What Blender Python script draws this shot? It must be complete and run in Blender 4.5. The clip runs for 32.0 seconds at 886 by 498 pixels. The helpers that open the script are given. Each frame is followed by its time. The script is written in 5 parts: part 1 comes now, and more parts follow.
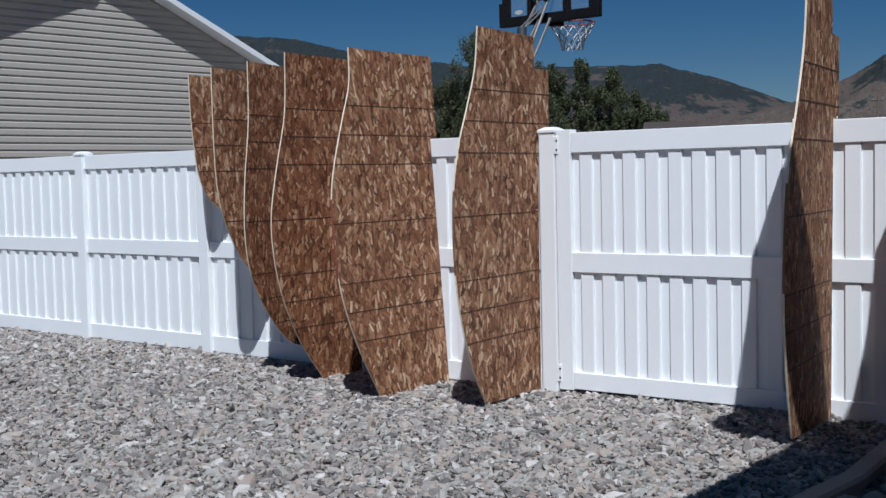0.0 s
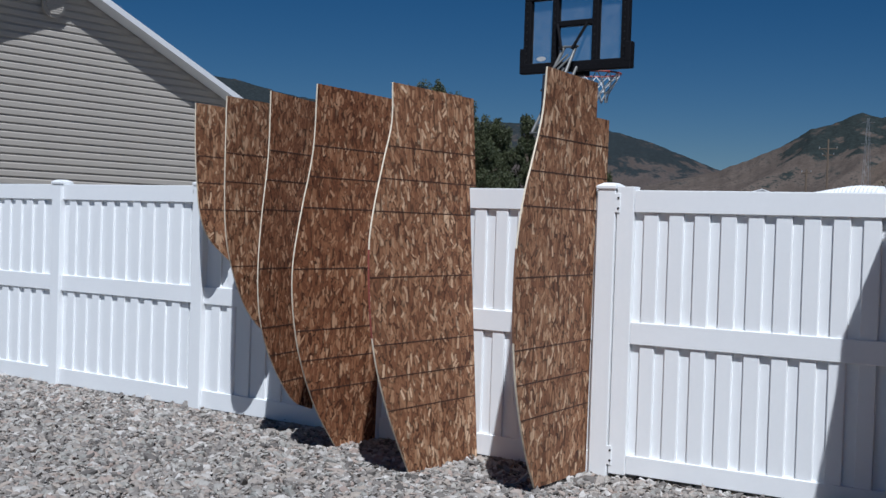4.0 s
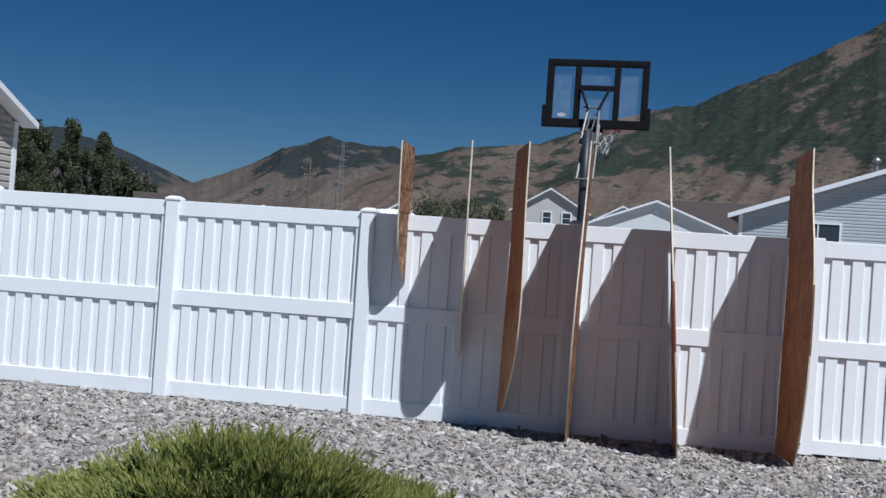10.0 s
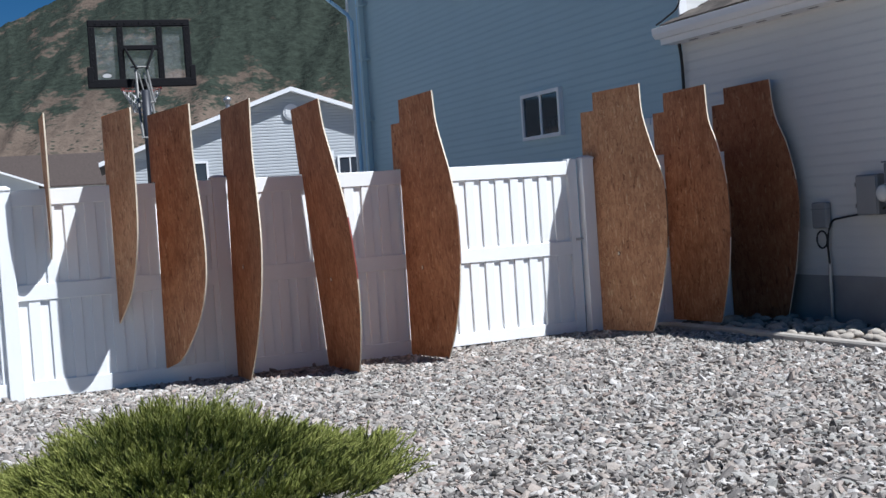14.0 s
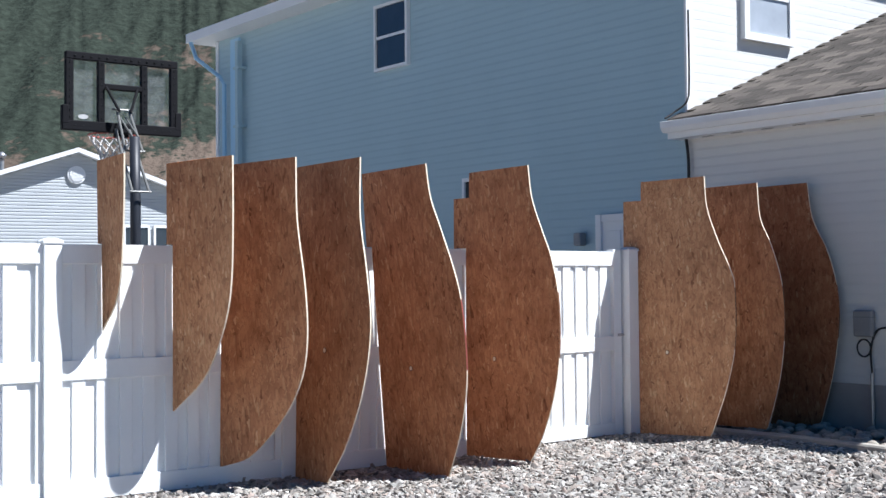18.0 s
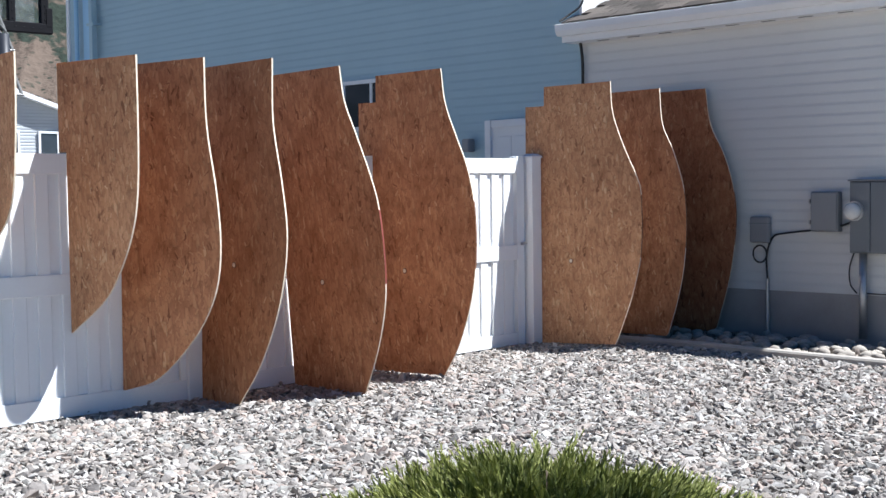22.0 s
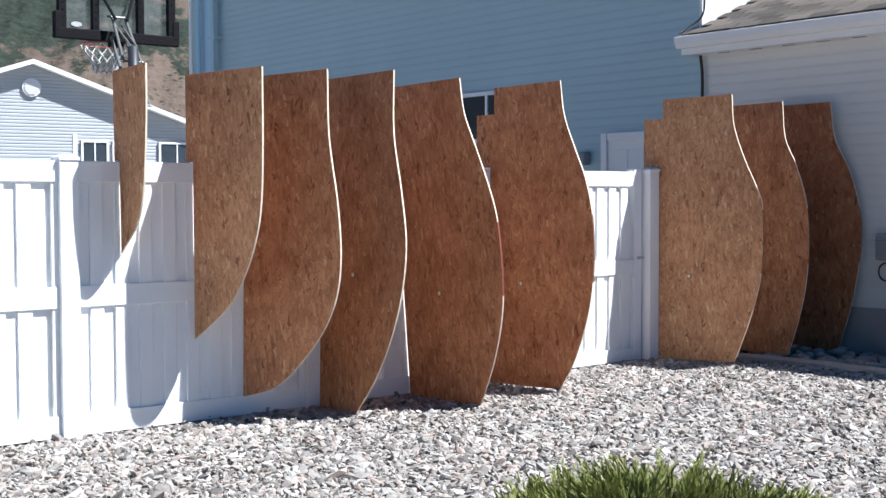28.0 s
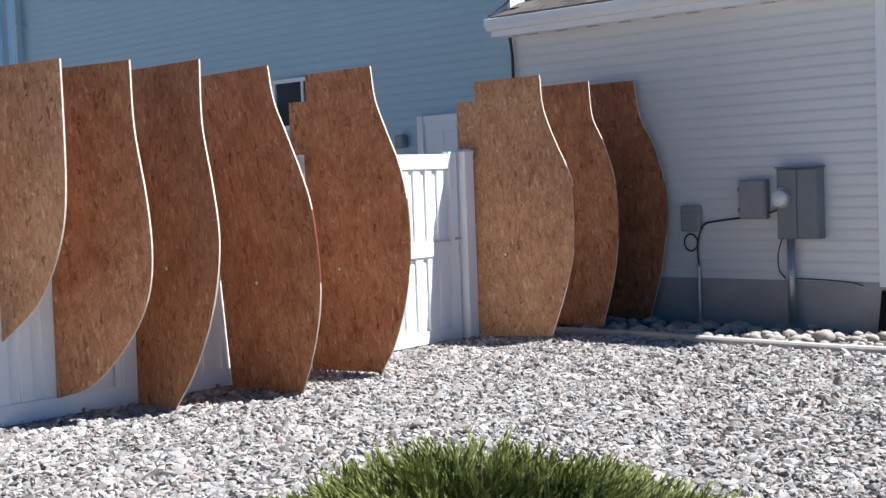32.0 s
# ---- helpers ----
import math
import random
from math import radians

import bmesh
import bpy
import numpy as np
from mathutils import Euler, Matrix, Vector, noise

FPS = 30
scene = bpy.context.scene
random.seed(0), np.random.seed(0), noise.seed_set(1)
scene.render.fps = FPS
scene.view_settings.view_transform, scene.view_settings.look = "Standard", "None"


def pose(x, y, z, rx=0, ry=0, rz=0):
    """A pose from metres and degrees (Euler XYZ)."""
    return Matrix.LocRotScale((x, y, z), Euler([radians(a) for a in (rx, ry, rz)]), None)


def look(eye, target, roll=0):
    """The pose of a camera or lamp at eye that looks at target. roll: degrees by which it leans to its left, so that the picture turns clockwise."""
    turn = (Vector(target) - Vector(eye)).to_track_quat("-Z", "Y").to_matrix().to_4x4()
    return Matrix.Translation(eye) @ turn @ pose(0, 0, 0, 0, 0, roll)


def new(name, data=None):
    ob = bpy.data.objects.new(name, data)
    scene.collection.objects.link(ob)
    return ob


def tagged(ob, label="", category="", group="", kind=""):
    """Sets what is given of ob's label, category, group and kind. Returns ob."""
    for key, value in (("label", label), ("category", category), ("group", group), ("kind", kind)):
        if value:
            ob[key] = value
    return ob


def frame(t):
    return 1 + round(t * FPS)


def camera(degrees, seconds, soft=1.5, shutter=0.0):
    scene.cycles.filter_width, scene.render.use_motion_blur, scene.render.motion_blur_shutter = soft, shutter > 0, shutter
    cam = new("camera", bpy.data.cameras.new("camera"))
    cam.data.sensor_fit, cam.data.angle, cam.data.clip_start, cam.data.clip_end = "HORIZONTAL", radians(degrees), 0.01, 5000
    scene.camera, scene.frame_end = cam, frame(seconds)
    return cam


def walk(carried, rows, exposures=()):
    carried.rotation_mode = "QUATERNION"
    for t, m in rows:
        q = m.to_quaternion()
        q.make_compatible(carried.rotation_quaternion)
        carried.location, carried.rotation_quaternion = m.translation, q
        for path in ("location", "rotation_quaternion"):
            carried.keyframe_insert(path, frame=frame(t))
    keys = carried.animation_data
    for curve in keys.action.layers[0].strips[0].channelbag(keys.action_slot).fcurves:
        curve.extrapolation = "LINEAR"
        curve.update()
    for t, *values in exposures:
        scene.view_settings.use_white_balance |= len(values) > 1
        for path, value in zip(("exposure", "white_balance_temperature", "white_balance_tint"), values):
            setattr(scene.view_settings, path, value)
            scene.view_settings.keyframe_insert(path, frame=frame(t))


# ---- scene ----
cam = camera(40.2, 32.0)
PATH = [
    (0, (4.734, -6.936, 1.549), (3.459, -5.4, 1.428), -1.3),
    (0.5, (4.668, -6.996, 1.512), (3.496, -5.38, 1.374), -1.3),
    (1, (4.68, -6.957, 1.547), (3.547, -5.314, 1.424), -0.8),
    (1.5, (4.645, -6.935, 1.602), (3.517, -5.288, 1.5), -1.5),
    (2, (4.512, -6.975, 1.576), (3.341, -5.354, 1.557), -1.4),
    (2.5, (4.368, -6.947, 1.592), (3.188, -5.335, 1.512), -0.8),
    (3, (4.105, -6.662, 1.616), (2.933, -5.043, 1.542), 0.1),
    (3.5, (3.887, -6.64, 1.594), (2.687, -5.04, 1.548), 1.9),
    (5.5, (2.594, -7.454, 1.528), (1.757, -5.639, 1.456), -1.4),
    (6, (2.292, -7.678, 1.538), (1.742, -5.757, 1.457), -1.5),
    (6.5, (1.955, -8.123, 1.542), (1.542, -6.166, 1.506), 0.6),
    (7, (1.64, -8.457, 1.546), (1.28, -6.493, 1.422), 1.2),
    (7.5, (1.116, -8.636, 1.559), (0.677, -6.688, 1.449), 1.0),
    (8, (0.727, -9.017, 1.485), (0.183, -7.092, 1.472), 0.7),
    (8.5, (0.28, -9.454, 1.493), (-0.277, -7.533, 1.477), 2.0),
    (9, (-0.101, -9.822, 1.428), (-0.597, -7.885, 1.462), 0.3),
    (9.5, (-0.551, -10.123, 1.423), (-0.986, -8.172, 1.382), 2.1),
    (10, (-0.96, -10.441, 1.415), (-1.363, -8.482, 1.439), 4.0),
    (10.5, (-1.205, -10.719, 1.369), (-1.505, -8.742, 1.332), 0.7),
    (11, (-1.691, -10.812, 1.441), (-1.604, -8.815, 1.363), -1.0),
    (11.5, (-2.0, -11.21, 1.457), (-1.7, -9.234, 1.395), -2.3),
    (12, (-2.463, -11.305, 1.434), (-2.006, -9.359, 1.356), -2.6),
    (12.5, (-2.974, -11.298, 1.391), (-2.495, -9.357, 1.341), -2.4),
    (13, (-3.437, -11.383, 1.412), (-2.851, -9.471, 1.367), -0.3),
    (13.5, (-3.835, -11.238, 1.413), (-3.152, -9.359, 1.35), -2.6),
    (15.5, (-5.227, -10.171, 1.494), (-4.253, -8.425, 1.454), -1.4),
    (16, (-5.654, -9.8, 1.555), (-4.524, -8.161, 1.364), -0.2),
    (16.5, (-5.979, -9.446, 1.488), (-4.953, -7.732, 1.384), -1.0),
    (17, (-6.33, -9.08, 1.53), (-5.276, -7.38, 1.522), -0.4),
    (17.5, (-6.487, -8.688, 1.532), (-5.304, -7.076, 1.489), -1.1),
    (18, (-6.633, -8.384, 1.522), (-5.445, -6.776, 1.58), -0.5),
    (18.5, (-6.72, -8.187, 1.53), (-5.404, -6.684, 1.438), -0.5),
    (19, (-6.648, -7.832, 1.561), (-5.257, -6.398, 1.464), -1.3),
    (19.5, (-6.724, -7.782, 1.534), (-5.335, -6.351, 1.379), -3.2),
    (20, (-6.825, -7.709, 1.555), (-5.415, -6.302, 1.376), -3.0),
    (20.5, (-6.815, -7.659, 1.54), (-5.439, -6.212, 1.432), -2.2),
    (21, (-6.81, -7.666, 1.553), (-5.444, -6.208, 1.474), -1.8),
    (21.5, (-6.82, -7.68, 1.556), (-5.449, -6.226, 1.472), -0.7),
    (22, (-6.821, -7.673, 1.562), (-5.431, -6.238, 1.46), -0.8),
    (22.5, (-6.811, -7.663, 1.556), (-5.426, -6.224, 1.456), -1.4),
    (23, (-6.826, -7.675, 1.541), (-5.454, -6.224, 1.434), -1.8),
    (23.5, (-6.822, -7.689, 1.528), (-5.451, -6.237, 1.42), -1.5),
    (24, (-6.831, -7.686, 1.515), (-5.458, -6.236, 1.405), -2.8),
    (24.5, (-6.833, -7.698, 1.493), (-5.465, -6.244, 1.384), -2.8),
    (26.5, (-6.877, -7.699, 1.55), (-5.59, -6.171, 1.456), -0.3),
    (27, (-6.943, -7.59, 1.557), (-5.755, -5.981, 1.528), 0.1),
    (27.5, (-6.935, -7.485, 1.65), (-5.706, -5.907, 1.633), 0.5),
    (28, (-6.869, -7.613, 1.555), (-5.611, -6.06, 1.476), -0.2),
    (28.5, (-6.845, -7.709, 1.549), (-5.477, -6.255, 1.429), -1.1),
    (29, (-6.825, -7.707, 1.58), (-5.396, -6.314, 1.447), -1.9),
    (29.5, (-6.826, -7.723, 1.588), (-5.364, -6.364, 1.462), -2.9),
    (30, (-6.822, -7.714, 1.6), (-5.329, -6.389, 1.487), -2.9),
    (30.5, (-6.826, -7.733, 1.6), (-5.326, -6.415, 1.486), -2.9),
    (31, (-6.83, -7.728, 1.601), (-5.342, -6.396, 1.494), -2.3),
    (31.5, (-6.815, -7.719, 1.576), (-5.347, -6.363, 1.476), -1.9),
    (32, (-6.815, -7.716, 1.575), (-5.355, -6.354, 1.462), -2.2),
]
walk(cam, [(t, look(eye, target, roll)) for t, eye, target, roll in PATH], exposures=((0, -0.14, 5600, 10), (3.5, -0.14, 5600, 10), (6, -0.2, 5650, 10), (7, -0.2, 5650, 10), (8.2, 0.0, 5600, 10), (10, 0.03, 5600, 10), (11, -0.08, 5600, 10), (12, 0.2, 5650, 10), (13, 0.40, 5700, 10), (15.5, 0.70, 5800, 10), (16.5, 0.77, 5800, 10), (18, 1.02, 5800, 10), (20, 1.15, 5800, 10), (32, 1.15, 5800, 10)))

# ---- light ----
TO_SUN = Vector((0.88, -1.0, 1.93)).normalized()
world = bpy.data.worlds.new("sky")
scene.world = world
world.use_nodes = True
wn = world.node_tree
sky = wn.nodes.new("ShaderNodeTexSky")
sky.sky_type = "NISHITA"
sky.sun_disc = False
sky.sun_elevation = math.asin(TO_SUN.z)
sky.sun_rotation = math.atan2(TO_SUN.x, TO_SUN.y)
sky.altitude = 1800
sky.air_density = 0.9
sky.dust_density = 0.0
sky.ozone_density = 2.0
deep = wn.nodes.new("ShaderNodeHueSaturation")
deep.inputs["Saturation"].default_value = 1.38
wn.links.new(sky.outputs[0], deep.inputs["Color"])
wn.links.new(deep.outputs[0], wn.nodes["Background"].inputs[0])
wn.nodes["Background"].inputs[1].default_value = 0.0335
sun = new("sun", bpy.data.lights.new("sun", "SUN"))
sun.data.energy = 5.0
sun.data.angle = radians(0.55)
sun.data.color = (1.0, 0.965, 0.91)
sun.matrix_world = look(TO_SUN * 30, (0, 0, 0))

# ---- materials ----


def nodes_of(name, rough=0.6, metal=0.0, spec=0.5):
    m = bpy.data.materials.new(name)
    m.use_nodes = True
    b = m.node_tree.nodes["Principled BSDF"]
    b.inputs["Roughness"].default_value = rough
    b.inputs["Metallic"].default_value = metal
    b.inputs["Specular IOR Level"].default_value = spec
    return m, m.node_tree.nodes, m.node_tree.links, b


def ramp(n, l, source, stops):
    r = n.new("ShaderNodeValToRGB")
    e = r.color_ramp.elements
    while len(e) < len(stops):
        e.new(0.5)
    for el, (p, c) in zip(e, stops):
        el.position, el.color = p, (*c, 1)
    l.new(source, r.inputs[0])
    return r.outputs[0]


def tex_noise(n, l, scale, detail=4, coord=None, rough=0.55, stretch=None):
    t = n.new("ShaderNodeTexNoise")
    t.inputs["Scale"].default_value, t.inputs["Detail"].default_value, t.inputs["Roughness"].default_value = scale, detail, rough
    if coord is None:
        coord = n.new("ShaderNodeTexCoord").outputs["Object"]
    if stretch:
        mp = n.new("ShaderNodeMapping")
        mp.inputs["Scale"].default_value = stretch
        l.new(coord, mp.inputs[0])
        coord = mp.outputs[0]
    l.new(coord, t.inputs[0])
    return t.outputs[0]


def mixc(n, l, fac, a, b, mode="MIX"):
    m = n.new("ShaderNodeMix")
    m.data_type, m.blend_type = "RGBA", mode
    for i, v in ((0, fac), (6, a), (7, b)):
        if isinstance(v, (int, float)):
            m.inputs[i].default_value = v
        elif isinstance(v, tuple):
            m.inputs[i].default_value = (*v, 1)
        else:
            l.new(v, m.inputs[i])
    return m.outputs[2]


def bump(n, l, b, height, strength=0.3, dist=0.01):
    k = n.new("ShaderNodeBump")
    k.inputs["Strength"].default_value, k.inputs["Distance"].default_value = strength, dist
    l.new(height, k.inputs["Height"])
    l.new(k.outputs[0], b.inputs["Normal"])


def plain(name, col, rough=0.6, metal=0.0, vary=0.12, scale=6.0, fine=90.0, bumpy=0.1, spec=0.5):
    """A painted, cast or worn surface: colour that drifts at two scales, with fine relief."""
    m, n, l, b = nodes_of(name, rough, metal, spec)
    big, small = tex_noise(n, l, scale, 5), tex_noise(n, l, fine, 3)
    dark, light = tuple(c * (1 - vary) for c in col), tuple(min(1, c * (1 + vary)) for c in col)
    c = ramp(n, l, big, [(0.3, dark), (0.7, light)])
    c = mixc(n, l, 0.25, c, ramp(n, l, small, [(0.35, dark), (0.65, light)]))
    l.new(c, b.inputs["Base Color"])
    if bumpy:
        bump(n, l, b, small, bumpy, 0.004)
    return m


def osb(name, tones, flake, layers, gap_shade, grainy, blotchy):
    """Pressed wood flakes: a full bed, then scattered longer flakes laid over it at many angles."""
    m, n, l, b = nodes_of(name, 0.75, 0, 0.25)
    co = n.new("ShaderNodeTexCoord").outputs["Object"]
    info = n.new("ShaderNodeObjectInfo")
    shift = n.new("ShaderNodeVectorMath")
    shift.operation = "MULTIPLY_ADD"
    l.new(info.outputs["Random"], shift.inputs[0])
    shift.inputs[1].default_value = (0, 17, 31)
    l.new(co, shift.inputs[2])
    parts = n.new("ShaderNodeSeparateXYZ")
    l.new(shift.outputs[0], parts.inputs[0])
    flat = n.new("ShaderNodeCombineXYZ")
    l.new(parts.outputs[1], flat.inputs[0])
    l.new(parts.outputs[2], flat.inputs[1])
    wobble = n.new("ShaderNodeTexNoise")
    wobble.inputs["Scale"].default_value, wobble.inputs["Detail"].default_value = 30, 2
    l.new(flat.outputs[0], wobble.inputs[0])
    bend = n.new("ShaderNodeVectorMath")
    bend.operation = "MULTIPLY_ADD"
    l.new(wobble.outputs["Color"], bend.inputs[0])
    bend.inputs[1].default_value = (0.010, 0.010, 0)
    l.new(flat.outputs[0], bend.inputs[2])
    wide, long = flake
    col, height = None, None
    for k, (angle, size, keep) in enumerate(layers):
        rot = n.new("ShaderNodeMapping")
        rot.inputs["Rotation"].default_value = (0, 0, radians(angle))
        l.new(bend.outputs[0], rot.inputs[0])
        mp = n.new("ShaderNodeMapping")
        mp.inputs["Scale"].default_value = (1 / (wide * size), 1 / (long * size), 1)
        mp.inputs["Location"].default_value = (k * 3.7, k * 1.3, 0)
        l.new(rot.outputs[0], mp.inputs[0])
        v = n.new("ShaderNodeTexVoronoi")
        v.voronoi_dimensions, v.distance = "2D", "CHEBYCHEV"
        v.inputs["Scale"].default_value = 1.0
        l.new(mp.outputs[0], v.inputs[0])
        sep = n.new("ShaderNodeSeparateColor")
        l.new(v.outputs["Color"], sep.inputs[0])
        c = ramp(n, l, sep.outputs[0], tones)
        if col is None:
            rim = ramp(n, l, v.outputs["Distance"], [(0.4, (1, 1, 1)), (0.62, (gap_shade,) * 3)])
            col, height = mixc(n, l, 1.0, c, rim, "MULTIPLY"), sep.outputs[1]
        else:
            whole = ramp(n, l, v.outputs["Distance"], [(0.33, (1, 1, 1)), (0.37, (0, 0, 0))])
            # thin shadow line round each laid flake, painted into the layer beneath
            under = ramp(n, l, v.outputs["Distance"], [(0.37, (gap_shade,) * 3), (0.47, (1, 1, 1))])
            pick = ramp(n, l, sep.outputs[1], [(1 - keep - 0.01, (0, 0, 0)), (1 - keep, (1, 1, 1))])
            col = mixc(n, l, pick, col, mixc(n, l, 1.0, col, under, "MULTIPLY"))
            here = mixc(n, l, 1.0, whole, pick, "MULTIPLY")
            col = mixc(n, l, here, col, c)
            height = mixc(n, l, here, height, sep.outputs[2])
    grain = tex_noise(n, l, 1.0, 4, bend.outputs[0], 0.7, (300, 34, 1))
    col = mixc(n, l, grainy, col, ramp(n, l, grain, [(0.3, (0.5, 0.45, 0.4)), (0.7, (1, 1, 1))]), "MULTIPLY")
    blotch = tex_noise(n, l, 5.0, 4, shift.outputs[0])
    col = mixc(n, l, blotchy, col, ramp(n, l, blotch, [(0.34, (0.66, 0.56, 0.5)), (0.62, (1, 1, 1))]), "MULTIPLY")
    broad = tex_noise(n, l, 1.3, 4, shift.outputs[0])
    col = mixc(n, l, 0.6, col, ramp(n, l, broad, [(0.3, (0.70, 0.66, 0.64)), (0.7, (1, 1, 1))]), "MULTIPLY")
    l.new(col, b.inputs["Base Color"])
    bump(n, l, b, height, 0.3, 0.003)
    return m


def tinted(tones, tint):
    return [(p, tuple(min(1, c * k) for c, k in zip(col, tint))) for p, col in tones]


VINYL = plain("white_vinyl", (0.853, 0.866, 0.868), 0.42, 0, 0.025, 1.4, 40, 0.02)
ROUGH_TONES = [(0.0, (0.12, 0.050, 0.026)), (0.12, (0.235, 0.108, 0.056)), (0.5, (0.35, 0.172, 0.090)), (0.74, (0.45, 0.25, 0.137)), (0.9, (0.60, 0.385, 0.235)), (1.0, (0.82, 0.60, 0.40))]
ROUGH_LAYERS = ((0, 0.9, 1.0), (24, 1.0, 0.34), (-32, 0.9, 0.32), (8, 1.1, 0.32), (-13, 0.8, 0.32), (47, 0.8, 0.16), (-52, 0.85, 0.12))
OSB_ROUGH = osb("osb_rough", ROUGH_TONES, (0.032, 0.115), ROUGH_LAYERS, 0.45, 0.35, 0.35)
OSB_ROUGH_RED = osb("osb_rough_red", tinted(ROUGH_TONES, (0.9, 0.79, 0.73)), (0.030, 0.105), ROUGH_LAYERS, 0.45, 0.35, 0.4)
SMOOTH_TONES = [(0.0, (0.30, 0.135, 0.07)), (0.06, (0.52, 0.255, 0.135)), (0.45, (0.61, 0.315, 0.168)), (0.88, (0.67, 0.365, 0.20)), (0.97, (0.72, 0.43, 0.245)), (1.0, (0.82, 0.55, 0.34))]
SMOOTH_LAYERS = ((5, 0.9, 1.0), (28, 0.8, 0.24), (-35, 0.75, 0.22), (10, 0.9, 0.2), (62, 0.6, 0.10), (-14, 0.6, 0.2))
OSB_SMOOTH = osb("osb_smooth", tinted(SMOOTH_TONES, (0.90, 0.83, 0.74)), (0.028, 0.10), SMOOTH_LAYERS, 0.82, 0.18, 0.6)
OSB_SMOOTH_PALE = osb("osb_smooth_pale", tinted(SMOOTH_TONES, (1.0, 1.03, 1.0)), (0.026, 0.085), SMOOTH_LAYERS, 0.78, 0.18, 0.5)
OSB_SMOOTH_RED = osb("osb_smooth_red", tinted(SMOOTH_TONES, (1.0, 0.92, 0.84)), (0.028, 0.10), SMOOTH_LAYERS, 0.8, 0.2, 0.65)
# corner sheet: browner tone, darkened further to carry the deep shade there
OSB_SMOOTH_SHADED = osb("osb_smooth_shaded", tinted(SMOOTH_TONES, (0.66, 0.54, 0.47)), (0.028, 0.10), SMOOTH_LAYERS, 0.8, 0.2, 0.6)
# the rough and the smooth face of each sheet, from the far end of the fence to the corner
FACES = ((OSB_ROUGH, OSB_SMOOTH_PALE), (OSB_ROUGH, OSB_SMOOTH_PALE), (OSB_ROUGH_RED, OSB_SMOOTH_RED), (OSB_ROUGH_RED, OSB_SMOOTH), (OSB_ROUGH, OSB_SMOOTH_RED), (OSB_ROUGH, OSB_SMOOTH_RED), (OSB_ROUGH, OSB_SMOOTH_PALE), (OSB_ROUGH_RED, OSB_SMOOTH_RED), (OSB_ROUGH_RED, OSB_SMOOTH_SHADED))
OSB_EDGE = plain("osb_cut_edge", (0.74, 0.64, 0.49), 0.8, 0, 0.2, 30, 200, 0.2)
LINE_INK = plain("line_ink", (0.055, 0.024, 0.014), 0.95)
RED_EDGE = plain("red_edge_paint", (0.24, 0.055, 0.04), 0.75)
SEALED_EDGE = plain("sealed_edge", (0.20, 0.10, 0.055), 0.8, 0, 0.25, 20, 120, 0.1)
SIDING_WHITE = plain("siding_white", (0.675, 0.675, 0.655), 0.5, 0, 0.03, 1.2, 60, 0.04)
# siding of the shaded west wall, its skylight put into a blue-grey colour
SIDING_SKY_TINT = plain("siding_sky_tint", (0.39, 0.525, 0.585), 0.5, 0, 0.03, 1.2, 60, 0.04)
TRIM_BLUE = plain("trim_pale_blue", (0.38, 0.60, 0.78), 0.45, 0, 0.04, 2, 40, 0.02)
SIDING_BEIGE = plain("siding_beige", (0.42, 0.385, 0.34), 0.55, 0, 0.04, 1.5, 50, 0.04)
SIDING_GREY = plain("siding_grey", (0.42, 0.445, 0.465), 0.55, 0, 0.04, 1.5, 50, 0.04)
SIDING_STONE = plain("siding_stone", (0.50, 0.485, 0.45), 0.55, 0, 0.04, 1.5, 50, 0.04)
SIDING_PALE = plain("siding_pale", (0.62, 0.635, 0.62), 0.55, 0, 0.04, 1.5, 50, 0.04)
TRIM_WHITE = plain("trim_white", (0.78, 0.79, 0.8), 0.45, 0, 0.03, 2, 40, 0.02)
CONCRETE = plain("concrete", (0.33, 0.32, 0.31), 0.85, 0, 0.15, 3, 120, 0.25)
EDGING = plain("edging_concrete", (0.38, 0.35, 0.31), 0.85, 0, 0.14, 5, 140, 0.3)
ROOF_BROWN = plain("brown_shingle", (0.07, 0.056, 0.05), 0.9, 0, 0.25, 7, 220, 0.5, 0.2)
SHINGLE = plain("shingle", (0.145, 0.125, 0.11), 0.9, 0, 0.25, 7, 220, 0.5)
BOLT_DARK = plain("dull_dark_bolt", (0.016, 0.017, 0.019), 0.8, 0, 0.1, 3, 60, 0.03, 0.2)
STEEL_GREY = plain("steel_grey_paint", (0.16, 0.175, 0.19), 0.5, 0.1, 0.06, 3, 60, 0.03)
PLASTIC_GREY = plain("plastic_grey", (0.27, 0.275, 0.28), 0.55, 0, 0.07, 4, 60, 0.03)
# pale tone carries the bright highlights of the meter glass in its colour
DIAL = plain("meter_dial", (0.62, 0.62, 0.60), 0.12, 0, 0.1, 20, 60, 0.0)
GALV = plain("galvanised", (0.45, 0.46, 0.47), 0.4, 0.8, 0.12, 12, 80, 0.05)
BLACK = plain("black_paint", (0.005, 0.005, 0.007), 0.8, 0, 0.2, 8, 60, 0.05, 0.2)
POLE_BLUE = plain("pole_dark", (0.022, 0.025, 0.034), 0.5, 0.0, 0.15, 5, 60, 0.03)
ARM_STEEL = plain("arm_steel", (0.174, 0.174, 0.167), 0.4, 0.3, 0.15, 10, 80, 0.05)
CABLE = plain("cable_black", (0.02, 0.02, 0.02), 0.6)
NET = plain("net_white", (0.5, 0.5, 0.5), 0.8)
RIM_RED = plain("rim_red", (0.28, 0.045, 0.03), 0.5)
DARK_ROOM = plain("dark_interior", (0.015, 0.017, 0.02), 0.9)
BARK = plain("bark", (0.12, 0.09, 0.065), 0.9, 0, 0.3, 12, 80, 0.5)
TARP = plain("white_tarp", (0.78, 0.79, 0.8), 0.6, 0, 0.05, 4, 40, 0.1)


